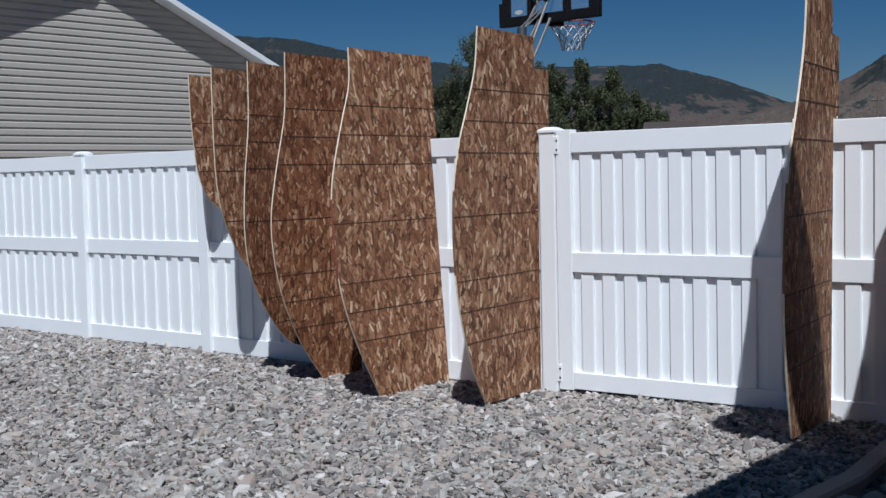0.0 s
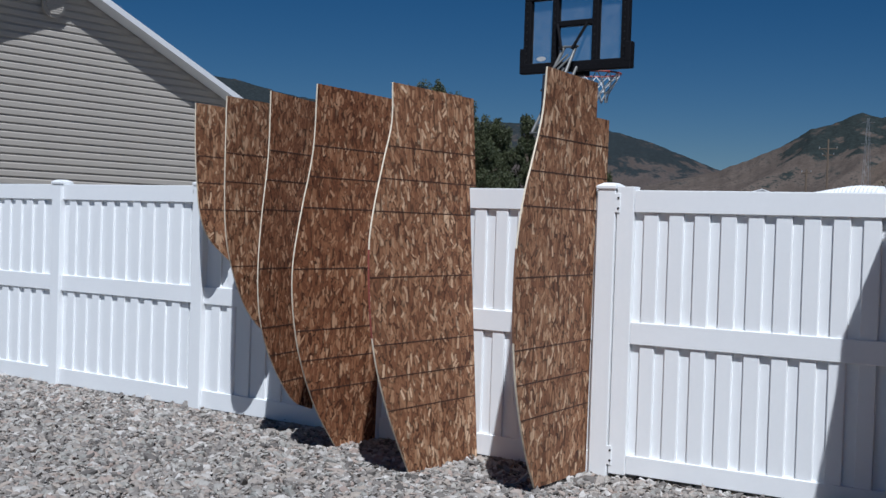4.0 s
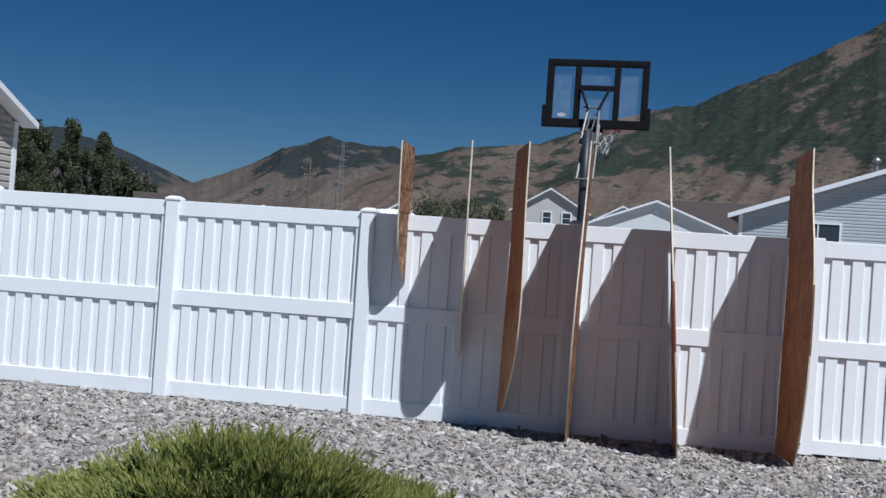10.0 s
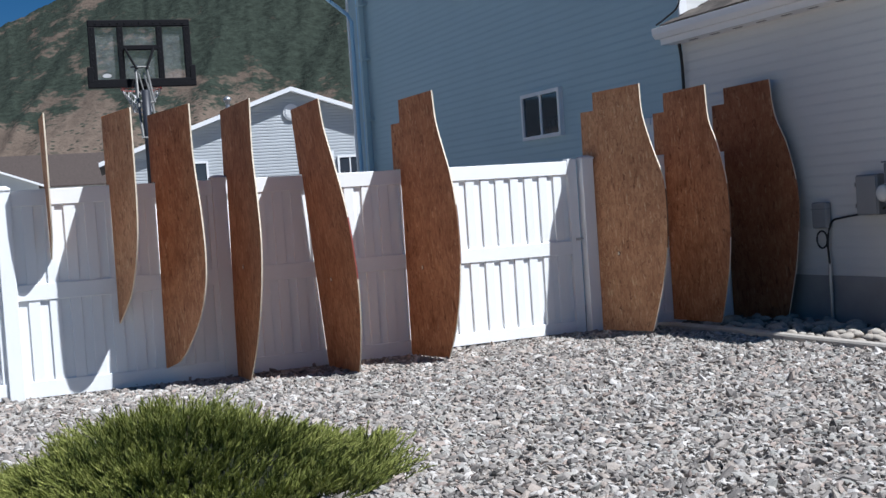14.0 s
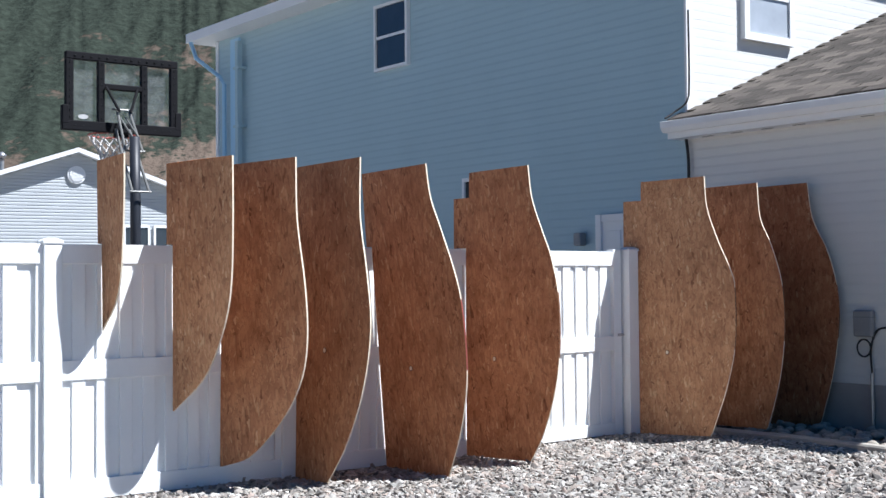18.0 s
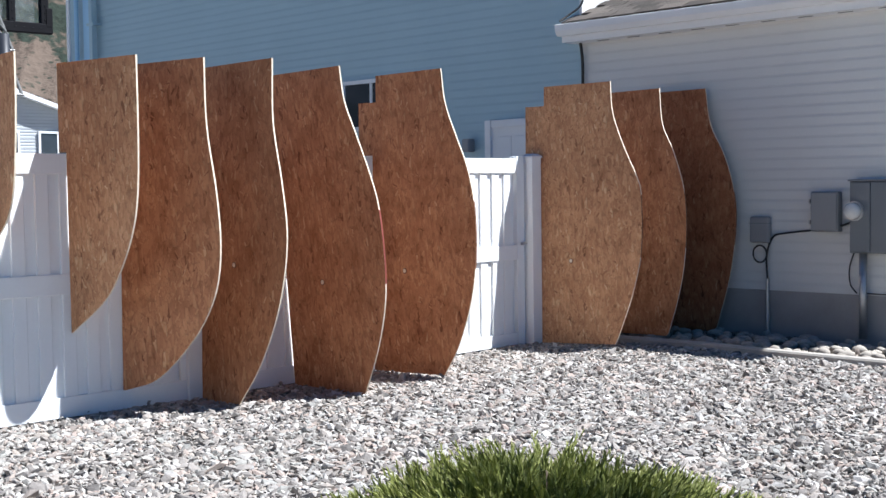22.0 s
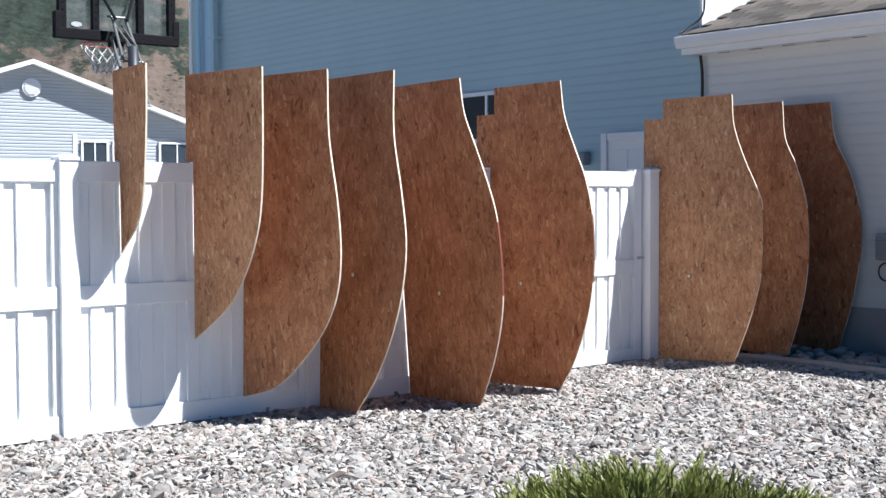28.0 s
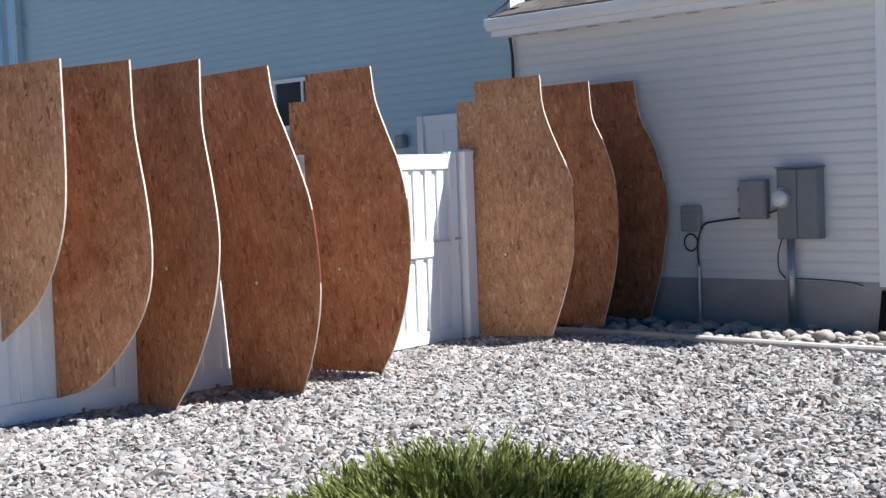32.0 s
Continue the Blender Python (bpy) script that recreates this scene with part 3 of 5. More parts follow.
# ---- the cut strand-board panels ----
# each: x of the inner edge (top, bottom), x of the outer edge (top, bottom), outer edge from top to bottom (y, z),
# inner bottom z, notch (depth, z) or None
BOARDS = [
    ((-3.46, -3.44), (-3.448, -3.448), ((-0.385, 2.445), (-0.38, 2.15), (-0.355, 1.85), (-0.315, 1.60), (-0.21, 1.40), (0.02, 1.22)), 1.21, None),
    ((-2.91, -2.91), (-2.775, -2.775), ((-0.695, 2.44), (-0.695, 1.97), (-0.68, 1.59), (-0.63, 1.33), (-0.51, 1.07), (-0.33, 0.84), (0.02, 0.60)), 0.60, None),
    ((-2.50, -2.53), (-2.303, -2.303), ((-0.74, 2.45), (-0.75, 2.0), (-0.82, 1.55), (-0.845, 1.2), (-0.81, 0.92), (-0.70, 0.68), (-0.51, 0.45), (-0.27, 0.25), (0.0, 0.16)), 0.16, None),
    ((-1.86, -1.90), (-1.81, -1.87), ((-0.82, 2.47), (-0.83, 2.03), (-0.92, 1.63), (-0.98, 1.28), (-0.955, 0.97), (-0.86, 0.65), (-0.68, 0.31), (-0.43, 0.0)), -0.015, None),
    ((-1.20, -1.02), (-1.19, -0.98), ((-0.795, 2.455), (-0.82, 2.2), (-0.92, 1.95), (-1.04, 1.64), (-1.10, 1.39), (-1.11, 0.99), (-1.07, 0.69), (-0.95, 0.35), (-0.77, 0.0)), -0.03, None),
    ((-0.165, -0.18), (-0.096, -0.091), ((-0.73, 2.505), (-0.77, 2.23), (-0.88, 1.96), (-0.98, 1.73), (-1.05, 1.43), (-1.06, 1.03), (-1.01, 0.68), (-0.88, 0.31), (-0.725, 0.05)), 0.03, (0.20, 2.275)),
    ((1.955, 1.925), (2.105, 2.03), ((-0.705, 2.515), (-0.735, 2.22), (-0.85, 1.91), (-0.98, 1.64), (-1.03, 1.46), (-1.04, 0.96), (-0.96, 0.56), (-0.83, 0.18), (-0.79, 0.09)), 0.055, (0.20, 2.32)),
    ((2.80, 2.80), (2.85, 2.82), ((-0.715, 2.485), (-0.75, 2.14), (-0.87, 1.88), (-0.99, 1.51), (-1.02, 1.09), (-0.97, 0.62), (-0.84, 0.16), (-0.8, 0.095)), 0.085, (0.20, 2.28)),
    ((3.56, 3.56), (3.64, 3.60), ((-0.71, 2.52), (-0.77, 2.15), (-0.92, 1.85), (-1.03, 1.5), (-1.06, 1.15), (-1.0, 0.64), (-0.88, 0.19), (-0.83, 0.04)), 0.03, (0.20, 2.34)),
]
HOOK = 1.834
THICK = 0.012


def board_x(b, y, z):
    u, v = -y / 0.75, 1 - z / 2.45
    a, o = b[0][0] * (1 - v) + b[0][1] * v, b[1][0] * (1 - v) + b[1][1] * v
    return a * (1 - u) + o * u


PLUGS = {3: (-0.397, 1.025), 4: (-0.405, 0.85), 5: (-0.32, 0.88), 6: (-0.316, 0.851)}
INNER = (0.024, 0.024, 0.024, -0.002, 0.024, 0.024, 0.024, 0.024, 0.024)


def strand_board(k, b):
    xi, xo, outer, low, notch = b
    curve = [(p.x, p.y) for p in spline([Vector((y, z, 0)) for y, z in outer], 5)]
    top, y_in = outer[0][1], INNER[k]
    ys, zs = [c[0] for c in curve][::-1], [c[1] for c in curve][::-1]
    foot = zs[0]
    base = (board_x(b, 0, max(low, 0)), 0, low)
    names = ("hung high on the fence", "hung above the gravel", "hung low on the fence", "standing in gravel", "leaning a little", "notched, beside the gate", "notched, beyond the gate", "notched, in house shade", "notched, in the corner")
    t = thing("strand_board_panel", base, "curved cut-out of brown strand board, " + names[k], "wooden panel", "strand board cut-outs")
    levels = sorted(set([round(z, 4) for z in zs] + [foot + (top - foot) * i / 24 for i in range(25)]))
    # the inner edge steps back over the fence top, and some sheets are notched above that
    over = 0.18 if notch else 0.10
    steps = [(-9, y_in), (HOOK, over)] + ([(notch[1], over - notch[0])] if notch else [])
    rows, last = [], None
    for z in levels:
        a = [y for zz, y in steps if z > zz][-1]
        if last is not None and a != last[0]:
            at = [zz for zz, y in steps if last[1] <= zz < z][-1]
            yn = float(np.interp(at, zs, ys))
            rows += [(at, last[0], yn), (at, a, yn)]
        rows.append((None if z == levels[0] else z, a, float(np.interp(z, zs, ys))))
        last = (a, z)
    bm = bmesh.new()
    sides = []
    for z, a, o in rows:
        if z is None:
            pa, po = (a, low), (o, foot)
        else:
            pa, po = (a, z - (0.012 if z == levels[-1] else 0)), (o, z)
        sides.append([[bm.verts.new((board_x(b, y, zz) + dx, y, zz)) for y, zz in (pa, po)] for dx in (0, THICK)])
    for (w0, e0), (w1, e1) in zip(sides, sides[1:]):
        for quad, mi in (((w0[0], w0[1], w1[1], w1[0]), 1), ((e0[1], e0[0], e1[0], e1[1]), 0), ((w0[1], e0[1], e1[1], w1[1]), 2), ((e0[0], w0[0], w1[0], e1[0]), 2)):
            f = bm.faces.new(quad)
            f.material_index = mi
    for w, e, in (sides[0], sides[-1]):
        f = bm.faces.new((w[0], w[1], e[1], e[0]))
        f.material_index = 2
    bmesh.ops.remove_doubles(bm, verts=bm.verts, dist=0.0002)
    bmesh.ops.recalc_face_normals(bm, faces=bm.faces)
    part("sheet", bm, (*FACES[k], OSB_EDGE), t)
    for down in (0.405, 0.61, 0.815, 1.22, 1.63, 1.83, 2.035):
        z = top - down
        if z < low + 0.08 or z < min(zs):
            continue
        yo = float(np.interp(z, zs, ys))
        yi = [y for zz, y in steps if z > zz][-1] - 0.002
        bm = bmesh.new()
        cuts = 6
        for s0 in range(cuts):
            pts = [yi + (yo - yi) * s / cuts for s in (s0, s0 + 1)]
            quad = [(board_x(b, y, z) + THICK + 0.0015, y, z + dz) for y, dz in ((pts[0], -0.0035), (pts[1], -0.0035), (pts[1], 0.0035), (pts[0], 0.0035))]
            bm.faces.new([bm.verts.new(q) for q in quad])
        part("printed_line", bm, LINE_INK, t, "dark printed layout line")
    if k in PLUGS:
        y, z = PLUGS[k]
        x = board_x(b, y, z)
        plug = part("knot_plug", tube(bmesh.new(), [(x - 0.003, y, z), (x + 0.004, y, z)], 0.024, 14), SEALED_EDGE, t, "dark round plug")
        part("plug_face", tube(bmesh.new(), [(x - 0.005, y - 0.001, z), (x + 0.002, y - 0.001, z)], 0.017, 12), OSB_EDGE, plug, "pale plug face")
    if k >= 4:
        # the sheet's own straight edge, sealed at the mill
        span = ((0.87, 1.405), (0.92, 1.45), (0.9, 1.47), (0.95, 1.48), (0.95, 1.48))[k - 4]
        bm = bmesh.new()
        last = None
        for i in range(9):
            z = span[0] + (span[1] - span[0]) * i / 8
            y = float(np.interp(z, zs, ys)) - 0.0015
            x = board_x(b, y, z)
            row = (bm.verts.new((x - 0.001, y, z)), bm.verts.new((x + THICK + 0.001, y, z)))
            if last:
                bm.faces.new((last[0], last[1], row[1], row[0]))
            last = row
        part("mill_edge", bm, RED_EDGE if k == 4 else SEALED_EDGE, t, "red painted mill edge" if k == 4 else "dark sealed mill edge")
    return t


for k, b in enumerate(BOARDS):
    strand_board(k, b)

# ---- the house at the end of the fence ----
WALL_X = 3.72


def wall_line(y):
    """The long west wall of the two-storey part, a little out of line with the fence."""
    return 3.738 - 0.0363 * (y - 0.95)


def siding(parent, material, p0, p1, z0, z1, out, step=0.102, name="siding_board", cut=None, deep=1.0):
    """Lapped boards between two plan points, each its own piece; out points away from the wall."""
    count = int(round((z1 - z0) / step))
    o = Vector((*out, 0)).normalized()
    for k in range(count):
        a, b = z0 + (z1 - z0) * k / count, z0 + (z1 - z0) * (k + 1) / count
        s, e = Vector((*p0, 0)), Vector((*p1, 0))
        if cut:
            f0, f1 = cut(b)
            if f1 - f0 < 0.02:
                continue
            s, e = s.lerp(e, f0), s.lerp(e, f1)
        bm = bmesh.new()
        h0 = (b - a) / 0.102
        prof = ((0.0, a), (0.019, a), (0.0195, a + 0.006 * h0), (0.018, a + 0.062 * h0), (0.009, a + 0.076 * h0), (0.003, a + 0.09 * h0), (0.002, b), (0.0, b))
        l = [bm.verts.new(s + o * (d * deep) + Vector((0, 0, z))) for d, z in prof]
        r = [bm.verts.new(e + o * (d * deep) + Vector((0, 0, z))) for d, z in prof]
        for i in range(len(prof)):
            j = (i + 1) % len(prof)
            bm.faces.new((l[i], l[j], r[j], r[i]))
        bm.faces.new(l[::-1])
        bm.faces.new(r)
        bmesh.ops.recalc_face_normals(bm, faces=bm.faces)
        part(name, bm, material, parent)


def window_in(parent, p0, p1, z0, z1, out, split="v", trim=0.06, casing=TRIM_WHITE, glass=None):
    """A framed window standing proud of a wall between two plan points."""
    s, e, o = Vector((*p0, 0)), Vector((*p1, 0)), Vector((*out, 0)).normalized()
    d = (e - s).normalized()
    w = (e - s).length

    def slab(u0, u1, a, b, d0, d1):
        bm = bmesh.new()
        return prism(bm, [s + d * u + o * d0 + Vector((0, 0, z)) for u, z in ((u0, a), (u1, a), (u1, b), (u0, b))], o * (d1 - d0))

    win = part("window", slab(0, w, z0, z1, 0.0, 0.034), DARK_ROOM, parent, "dark window with a white frame")
    for a in ((-trim, 0, z0 - trim, z1 + trim), (w, w + trim, z0 - trim, z1 + trim), (0, w, z1, z1 + trim), (0, w, z0 - trim, z0)):
        part("window_frame", slab(*a, 0.0, 0.07), casing, win)
    mid = (z0 + z1) / 2
    if split == "v":
        part("mullion", slab(w / 2 - 0.02, w / 2 + 0.02, z0, z1, 0.034, 0.06), casing, win)
        panes = ((0, w / 2 - 0.02, z0, z1), (w / 2 + 0.02, w, z0, z1))
    else:
        part("mullion", slab(0, w, mid - 0.02, mid + 0.02, 0.034, 0.06), casing, win)
        panes = ((0, w, z0, mid - 0.02), (0, w, mid + 0.02, z1))
    for a in panes:
        part("pane", slab(*a, 0.036, 0.042), glass or WINDOW_GLASS, win)
    return win


MORTAR = plain("mortar", (0.58, 0.55, 0.52), 0.9, 0, 0.12, 12, 140, 0.3)


def build_house():
    h = thing("house", (4.5, 0, 0), "white sided two-storey house with a low wing and brick corner", "house")
    part("wing_wall", box_bm(WALL_X, 9.5, -3.35, 0.945, 0.42, 3.16), SIDING_WHITE, h)
    part("foundation", box_bm(WALL_X - 0.012, 9.4, -3.34, 0.95, -0.1, 0.50), CONCRETE, h, "grey concrete foundation wall")
    bm = bmesh.new()
    n = 12.1
    prism(bm, [(wall_line(0.95), 0.955, -0.1), (9.5, 0.955, -0.1), (9.5, n, -0.1), (wall_line(n), n, -0.1)], (0, 0, 6.2))
    part("main_wall", bm, SIDING_SKY_TINT, h)
    siding(h, SIDING_WHITE, (WALL_X, 0.94), (WALL_X, -3.226), 0.505, 3.13, (-1, 0), deep=0.4)
    siding(h, SIDING_SKY_TINT, (wall_line(n), n), (wall_line(0.97), 0.97), 0.3, 6.06, (-1, -0.036), deep=0.3)
    siding(h, SIDING_WHITE, (3.8, 0.955), (9.4, 0.955), 3.3, 6.06, (0, -1), deep=0.06)
    part("corner_board", box_bm(3.70, 3.80, 0.93, 0.965, 3.3, 6.06), TRIM_WHITE, h)
    part("corner_board", box_bm(wall_line(n) - 0.03, wall_line(n) + 0.08, n - 0.06, n + 0.03, -0.05, 6.06), TRIM_WHITE, h)
    # wing roof, soffit and gutter
    x0, z0, x1 = 3.50, 3.36, 8.0
    z1 = z0 + 0.415 * (x1 - x0)
    bm = prism(bmesh.new(), [(x0, -3.87, z0 - 0.06), (x1, -3.87, z1 - 0.06), (x1, -3.87, z1), (x0, -3.87, z0)], (0, 4.815, 0))
    roof = part("roof", bm, SHINGLE, h, "weathered grey-brown shingle roof")
    part("roof_end", prism(bmesh.new(), [(x0, 0.945, z0 - 0.06), (3.72, 0.945, z0 + 0.03), (3.72, 0.945, z0 + 0.09), (x0, 0.945, z0)], (0, 0.11, 0)), SHINGLE, h)
    part("roof_back", prism(bmesh.new(), [(x1, -3.87, z1 - 0.06), (12.5, -3.87, 3.3), (12.5, -3.87, 3.36), (x1, -3.87, z1)], (0, 4.815, 0)), SHINGLE, h)
    part("soffit", box_bm(3.52, 3.725, -3.86, 1.04, 3.13, 3.15), TRIM_WHITE, h)
    for k in range(11):
        part("soffit_vent", box_bm(3.60, 3.63, -3.5 + 0.4 * k, -3.36 + 0.4 * k, 3.124, 3.1295), PLASTIC_GREY, h)
    part("fascia", box_bm(3.50, 3.52, -3.86, 1.05, 3.13, 3.30), TRIM_WHITE, h)
    bm = prism(bmesh.new(), [(3.50, -3.86, 3.20), (3.44, -3.86, 3.20), (3.405, -3.86, 3.25), (3.40, -3.86, 3.32), (3.41, -3.86, 3.325), (3.42, -3.86, 3.255), (3.45, -3.86, 3.215), (3.50, -3.86, 3.215)], (0, 4.93, 0))
    part("gutter", bm, TRIM_WHITE, h, "white metal gutter")
    part("gable_end", prism(bmesh.new(), [(3.72, -3.36, 3.1), (8, -3.36, 3.1), (8, -3.36, z1 - 0.1), (3.72, -3.36, z0 + 0.02)], (0, 0.02, 0)), SIDING_WHITE, h)
    # upper roof edge and its downspout
    part("upper_eave", prism(bmesh.new(), [(wall_line(0.5) - 0.42, 0.5, 6.06), (9.6, 0.5, 6.06), (9.6, 12.55, 6.06), (wall_line(12.5) - 0.42, 12.55, 6.06)], (0, 0, 0.17)), TRIM_WHITE, h)
    part("upper_roof", prism(bmesh.new(), [(wall_line(0.5) - 0.4, 0.52, 6.234), (6.6, 0.52, 7.6), (9.6, 0.52, 6.234)], (0, 12.0, 0)), SHINGLE, h)
    yd = 11.35
    xd = wall_line(yd) - 0.03
    part("corner_panel", box_bm(xd - 0.02, xd + 0.03, yd - 0.13, yd + 0.20, 0.2, 6.0, bevel=0.006), TRIM_BLUE, h, "pale blue upright panel")
    ds = part("downspout", box_bm(xd - 0.13, xd - 0.03, yd - 0.30, yd - 0.20, 0.2, 5.9, bevel=0.012), SIDING_SKY_TINT, h, "blue-grey square downspout")
    for z in (1.6, 3.2, 4.35, 5.4):
        part("strap", box_bm(xd - 0.136, xd + 0.03, yd - 0.36, yd - 0.14, z, z + 0.04), SIDING_SKY_TINT, ds)
    part("drain_pipe", tube(bmesh.new(), [(xd - 0.08, yd + 0.32, 0.2), (xd - 0.08, yd + 0.32, 5.2), (xd - 0.12, yd + 0.42, 5.35), (xd - 0.34, yd + 0.95, 5.75), (xd - 0.4, yd + 1.05, 6.06)], 0.04), TRIM_BLUE, h, "thin pale blue drain pipe")
    # windows and side door
    o = (-1, -0.036)
    window_in(h, (wall_line(4.86) - 0.005, 4.86), (wall_line(3.84) - 0.005, 3.84), 2.37, 2.93, o, "v", 0.05)
    window_in(h, (wall_line(6.95) - 0.005, 6.95), (wall_line(6.2) - 0.005, 6.2), 4.80, 5.72, o, "h", 0.045)
    window_in(h, (4.75, 0.95), (5.5, 0.95), 4.47, 5.4, (0, -1), "h", 0.09, glass=BLIND_GLASS)
    d = part("side_door", prism(bmesh.new(), [(wall_line(2.27) - 0.02, 2.27, 0.3), (wall_line(1.6) - 0.02, 1.6, 0.3), (wall_line(1.6) - 0.02, 1.6, 2.26), (wall_line(2.27) - 0.02, 2.27, 2.26)], (-0.02, 0, 0)), TRIM_WHITE, h, "white panelled side door")
    for y0, y1, za, zb in ((2.27, 2.36, 0.3, 2.345), (1.51, 1.6, 0.3, 2.345), (1.6, 2.27, 2.26, 2.345)):
        xw = wall_line((y0 + y1) / 2)
        part("door_frame", box_bm(xw - 0.075, xw - 0.005, y0, y1, za, zb), TRIM_WHITE, d)
    for y0, y1 in ((1.68, 1.9), (1.97, 2.19)):
        part("door_panel", box_bm(wall_line(1.9) - 0.052, wall_line(1.9) - 0.035, y0, y1, 1.4, 2.15, bevel=0.006), TRIM_WHITE, d)
    lampx = wall_line(2.62) - 0.02
    part("porch_light", box_bm(lampx - 0.12, lampx, 2.56, 2.68, 1.98, 2.14, bevel=0.02), PLASTIC_GREY, h, "small grey porch light")
    # white downspout and brick corner
    part("corner_trim", box_bm(3.698, 3.718, -3.325, -3.227, 0.46, 3.13), TRIM_WHITE, h)
    part("front_downspout", box_bm(3.695, 3.76, -3.405, -3.332, 0.45, 3.12, bevel=0.008), TRIM_WHITE, h)
    part("brick_core", box_bm(3.765, 9.4, -3.425, -3.352, 0.42, 3.16), MORTAR, h, "pale mortar")
    part("brick_ledge", box_bm(3.735, 9.4, -3.56, -3.342, -0.1, 0.44, bevel=0.015), CONCRETE, h, "pale concrete ledge")
    # drain boot at the foot of the trim
    part("drain_boot", prism(bmesh.new(), [(3.62, -3.235, 0.06), (3.70, -3.235, 0.06), (3.705, -3.255, 0.43), (3.675, -3.255, 0.43)], (0, -0.055, 0)), BLACK, h, "black drain boot")
    return h, roof


HOUSE, ROOF = build_house()
SET = Matrix(((1, -0.0363, 0, 0.0363 * 0.95), (0, 0.982, 0, 0.018 * 0.95), (0, 0, 1, 0), (0, 0, 0, 1)))
for ob in HOUSE.children_recursive:
    if max(v.co.y for v in ob.data.vertices) < 1.3:
        ob.data.transform(SET)


def set_square(e):
    """Moves what hangs on the wing wall into line with it."""
    for ob in e.children_recursive:
        ob.data.transform(SET)
    return e


def meter():
    m = thing("electric_meter", (3.7, -2.505, 0.9), "grey steel electric meter cabinet on the house wall", "electric meter")
    x = WALL_X - 0.02
    body = part("cabinet", box_bm(x - 0.13, x, -2.72, -2.3, 0.90, 1.565, bevel=0.01), STEEL_GREY, m)
    part("cover", box_bm(x - 0.142, x - 0.131, -2.71, -2.515, 0.915, 1.55, bevel=0.004), STEEL_GREY, body)
    part("cover", box_bm(x - 0.142, x - 0.131, -2.505, -2.31, 0.915, 1.55, bevel=0.004), STEEL_GREY, body)
    part("lip", box_bm(x - 0.15, x + 0.005, -2.73, -2.29, 1.566, 1.58, bevel=0.003), STEEL_GREY, body)
    part("socket_ring", tube(bmesh.new(), [(x - 0.142, -2.36, 1.29), (x - 0.165, -2.36, 1.29)], 0.092, 20), GALV, m, "round metal meter ring")
    part("meter_glass", tube(bmesh.new(), [(x - 0.165, -2.36, 1.29), (x - 0.22, -2.36, 1.29), (x - 0.235, -2.36, 1.29)], [0.08, 0.076, 0.06], 20), DIAL, m, "glass meter dial cover", True)
    part("conduit", tube(bmesh.new(), [(x - 0.06, -2.40, 0.9), (x - 0.06, -2.40, 0.1)], 0.036, 12), GALV, m, "thick grey conduit pipe", True)
    part("ground_wire", tube(bmesh.new(), spline([(x - 0.02, -2.29, 0.9), (x - 0.03, -2.25, 0.75), (x - 0.03, -2.26, 0.6), (x - 0.04, -2.33, 0.52)], 5), 0.007, 6), CABLE, m)
    set_square(m)


def wall_boxes():
    x = WALL_X - 0.02
    b = thing("utility_box", (x, -2.0, 1.09), "grey steel utility box on the house wall", "utility box")
    part("body", box_bm(x - 0.09, x, -2.164, -1.881, 1.09, 1.47, bevel=0.012), PLASTIC_GREY, b)
    part("lid", box_bm(x - 0.104, x - 0.091, -2.154, -1.891, 1.10, 1.46, bevel=0.008), PLASTIC_GREY, b)
    part("hinge", box_bm(x - 0.1, x - 0.02, -1.88, -1.87, 1.16, 1.20), GALV, b)
    part("hinge", box_bm(x - 0.1, x - 0.02, -1.88, -1.87, 1.36, 1.40), GALV, b)
    c = thing("cable_box", (x, -1.27, 0.97), "small grey telephone cable box on the house wall", "utility box")
    part("body", box_bm(x - 0.075, x, -1.424, -1.211, 0.97, 1.23, bevel=0.02), PLASTIC_GREY, c)
    part("seam", box_bm(x - 0.078, x - 0.01, -1.425, -1.21, 1.16, 1.166), STEEL_GREY, c)
    w = thing("wall_cable", (x, -1.4, 0.2), "black cable loop and grey riser on the house wall", "cable")
    part("riser", tube(bmesh.new(), [(x - 0.03, -1.39, 0.08), (x - 0.03, -1.39, 0.62)], 0.018, 8), GALV, w, "grey riser pipe")
    part("lead", tube(bmesh.new(), spline([(x - 0.03, -1.39, 0.60), (x - 0.03, -1.38, 0.85), (x - 0.03, -1.45, 1.03), (x - 0.03, -1.6, 1.07), (x - 0.03, -1.86, 1.10), (x - 0.03, -2.1, 1.13), (x - 0.05, -2.31, 1.19)], 6), 0.011, 6), CABLE, w)
    loop = [(x - 0.04, -1.31 + 0.075 * math.sin(a), 0.86 + 0.085 * math.cos(a)) for a in (2 * math.pi * k / 20 for k in range(21))]
    part("loop", tube(bmesh.new(), loop, 0.009, 6), CABLE, w)
    part("ledge_wire", tube(bmesh.new(), spline([(x - 0.02, -2.40, 0.52), (x - 0.02, -2.7, 0.515), (x - 0.02, -2.95, 0.50), (x - 0.02, -3.08, 0.47)], 4), 0.006, 6), CABLE, w)
    d = thing("service_cable", (x, 0.9, 3.1), "black service cable under the eave corner", "cable")
    part("drop", tube(bmesh.new(), spline([(3.66, 0.92, 3.14), (3.67, 0.90, 2.9), (3.68, 0.91, 2.5), (3.69, 0.92, 1.9), (3.69, 0.92, 0.9)], 5), 0.018, 6), CABLE, d)
    part("roof_lead", tube(bmesh.new(), spline([(3.70, 0.90, 4.6), (3.69, 0.89, 3.8), (3.66, 0.90, 3.56), (3.55, 0.98, 3.44), (3.44, 1.03, 3.36)], 5), 0.012, 6), CABLE, d)
    for e in (b, c, w, d):
        set_square(e)


meter()
wall_boxes()

# the dish on the wing roof, whose shadow falls across the panel beyond the gate


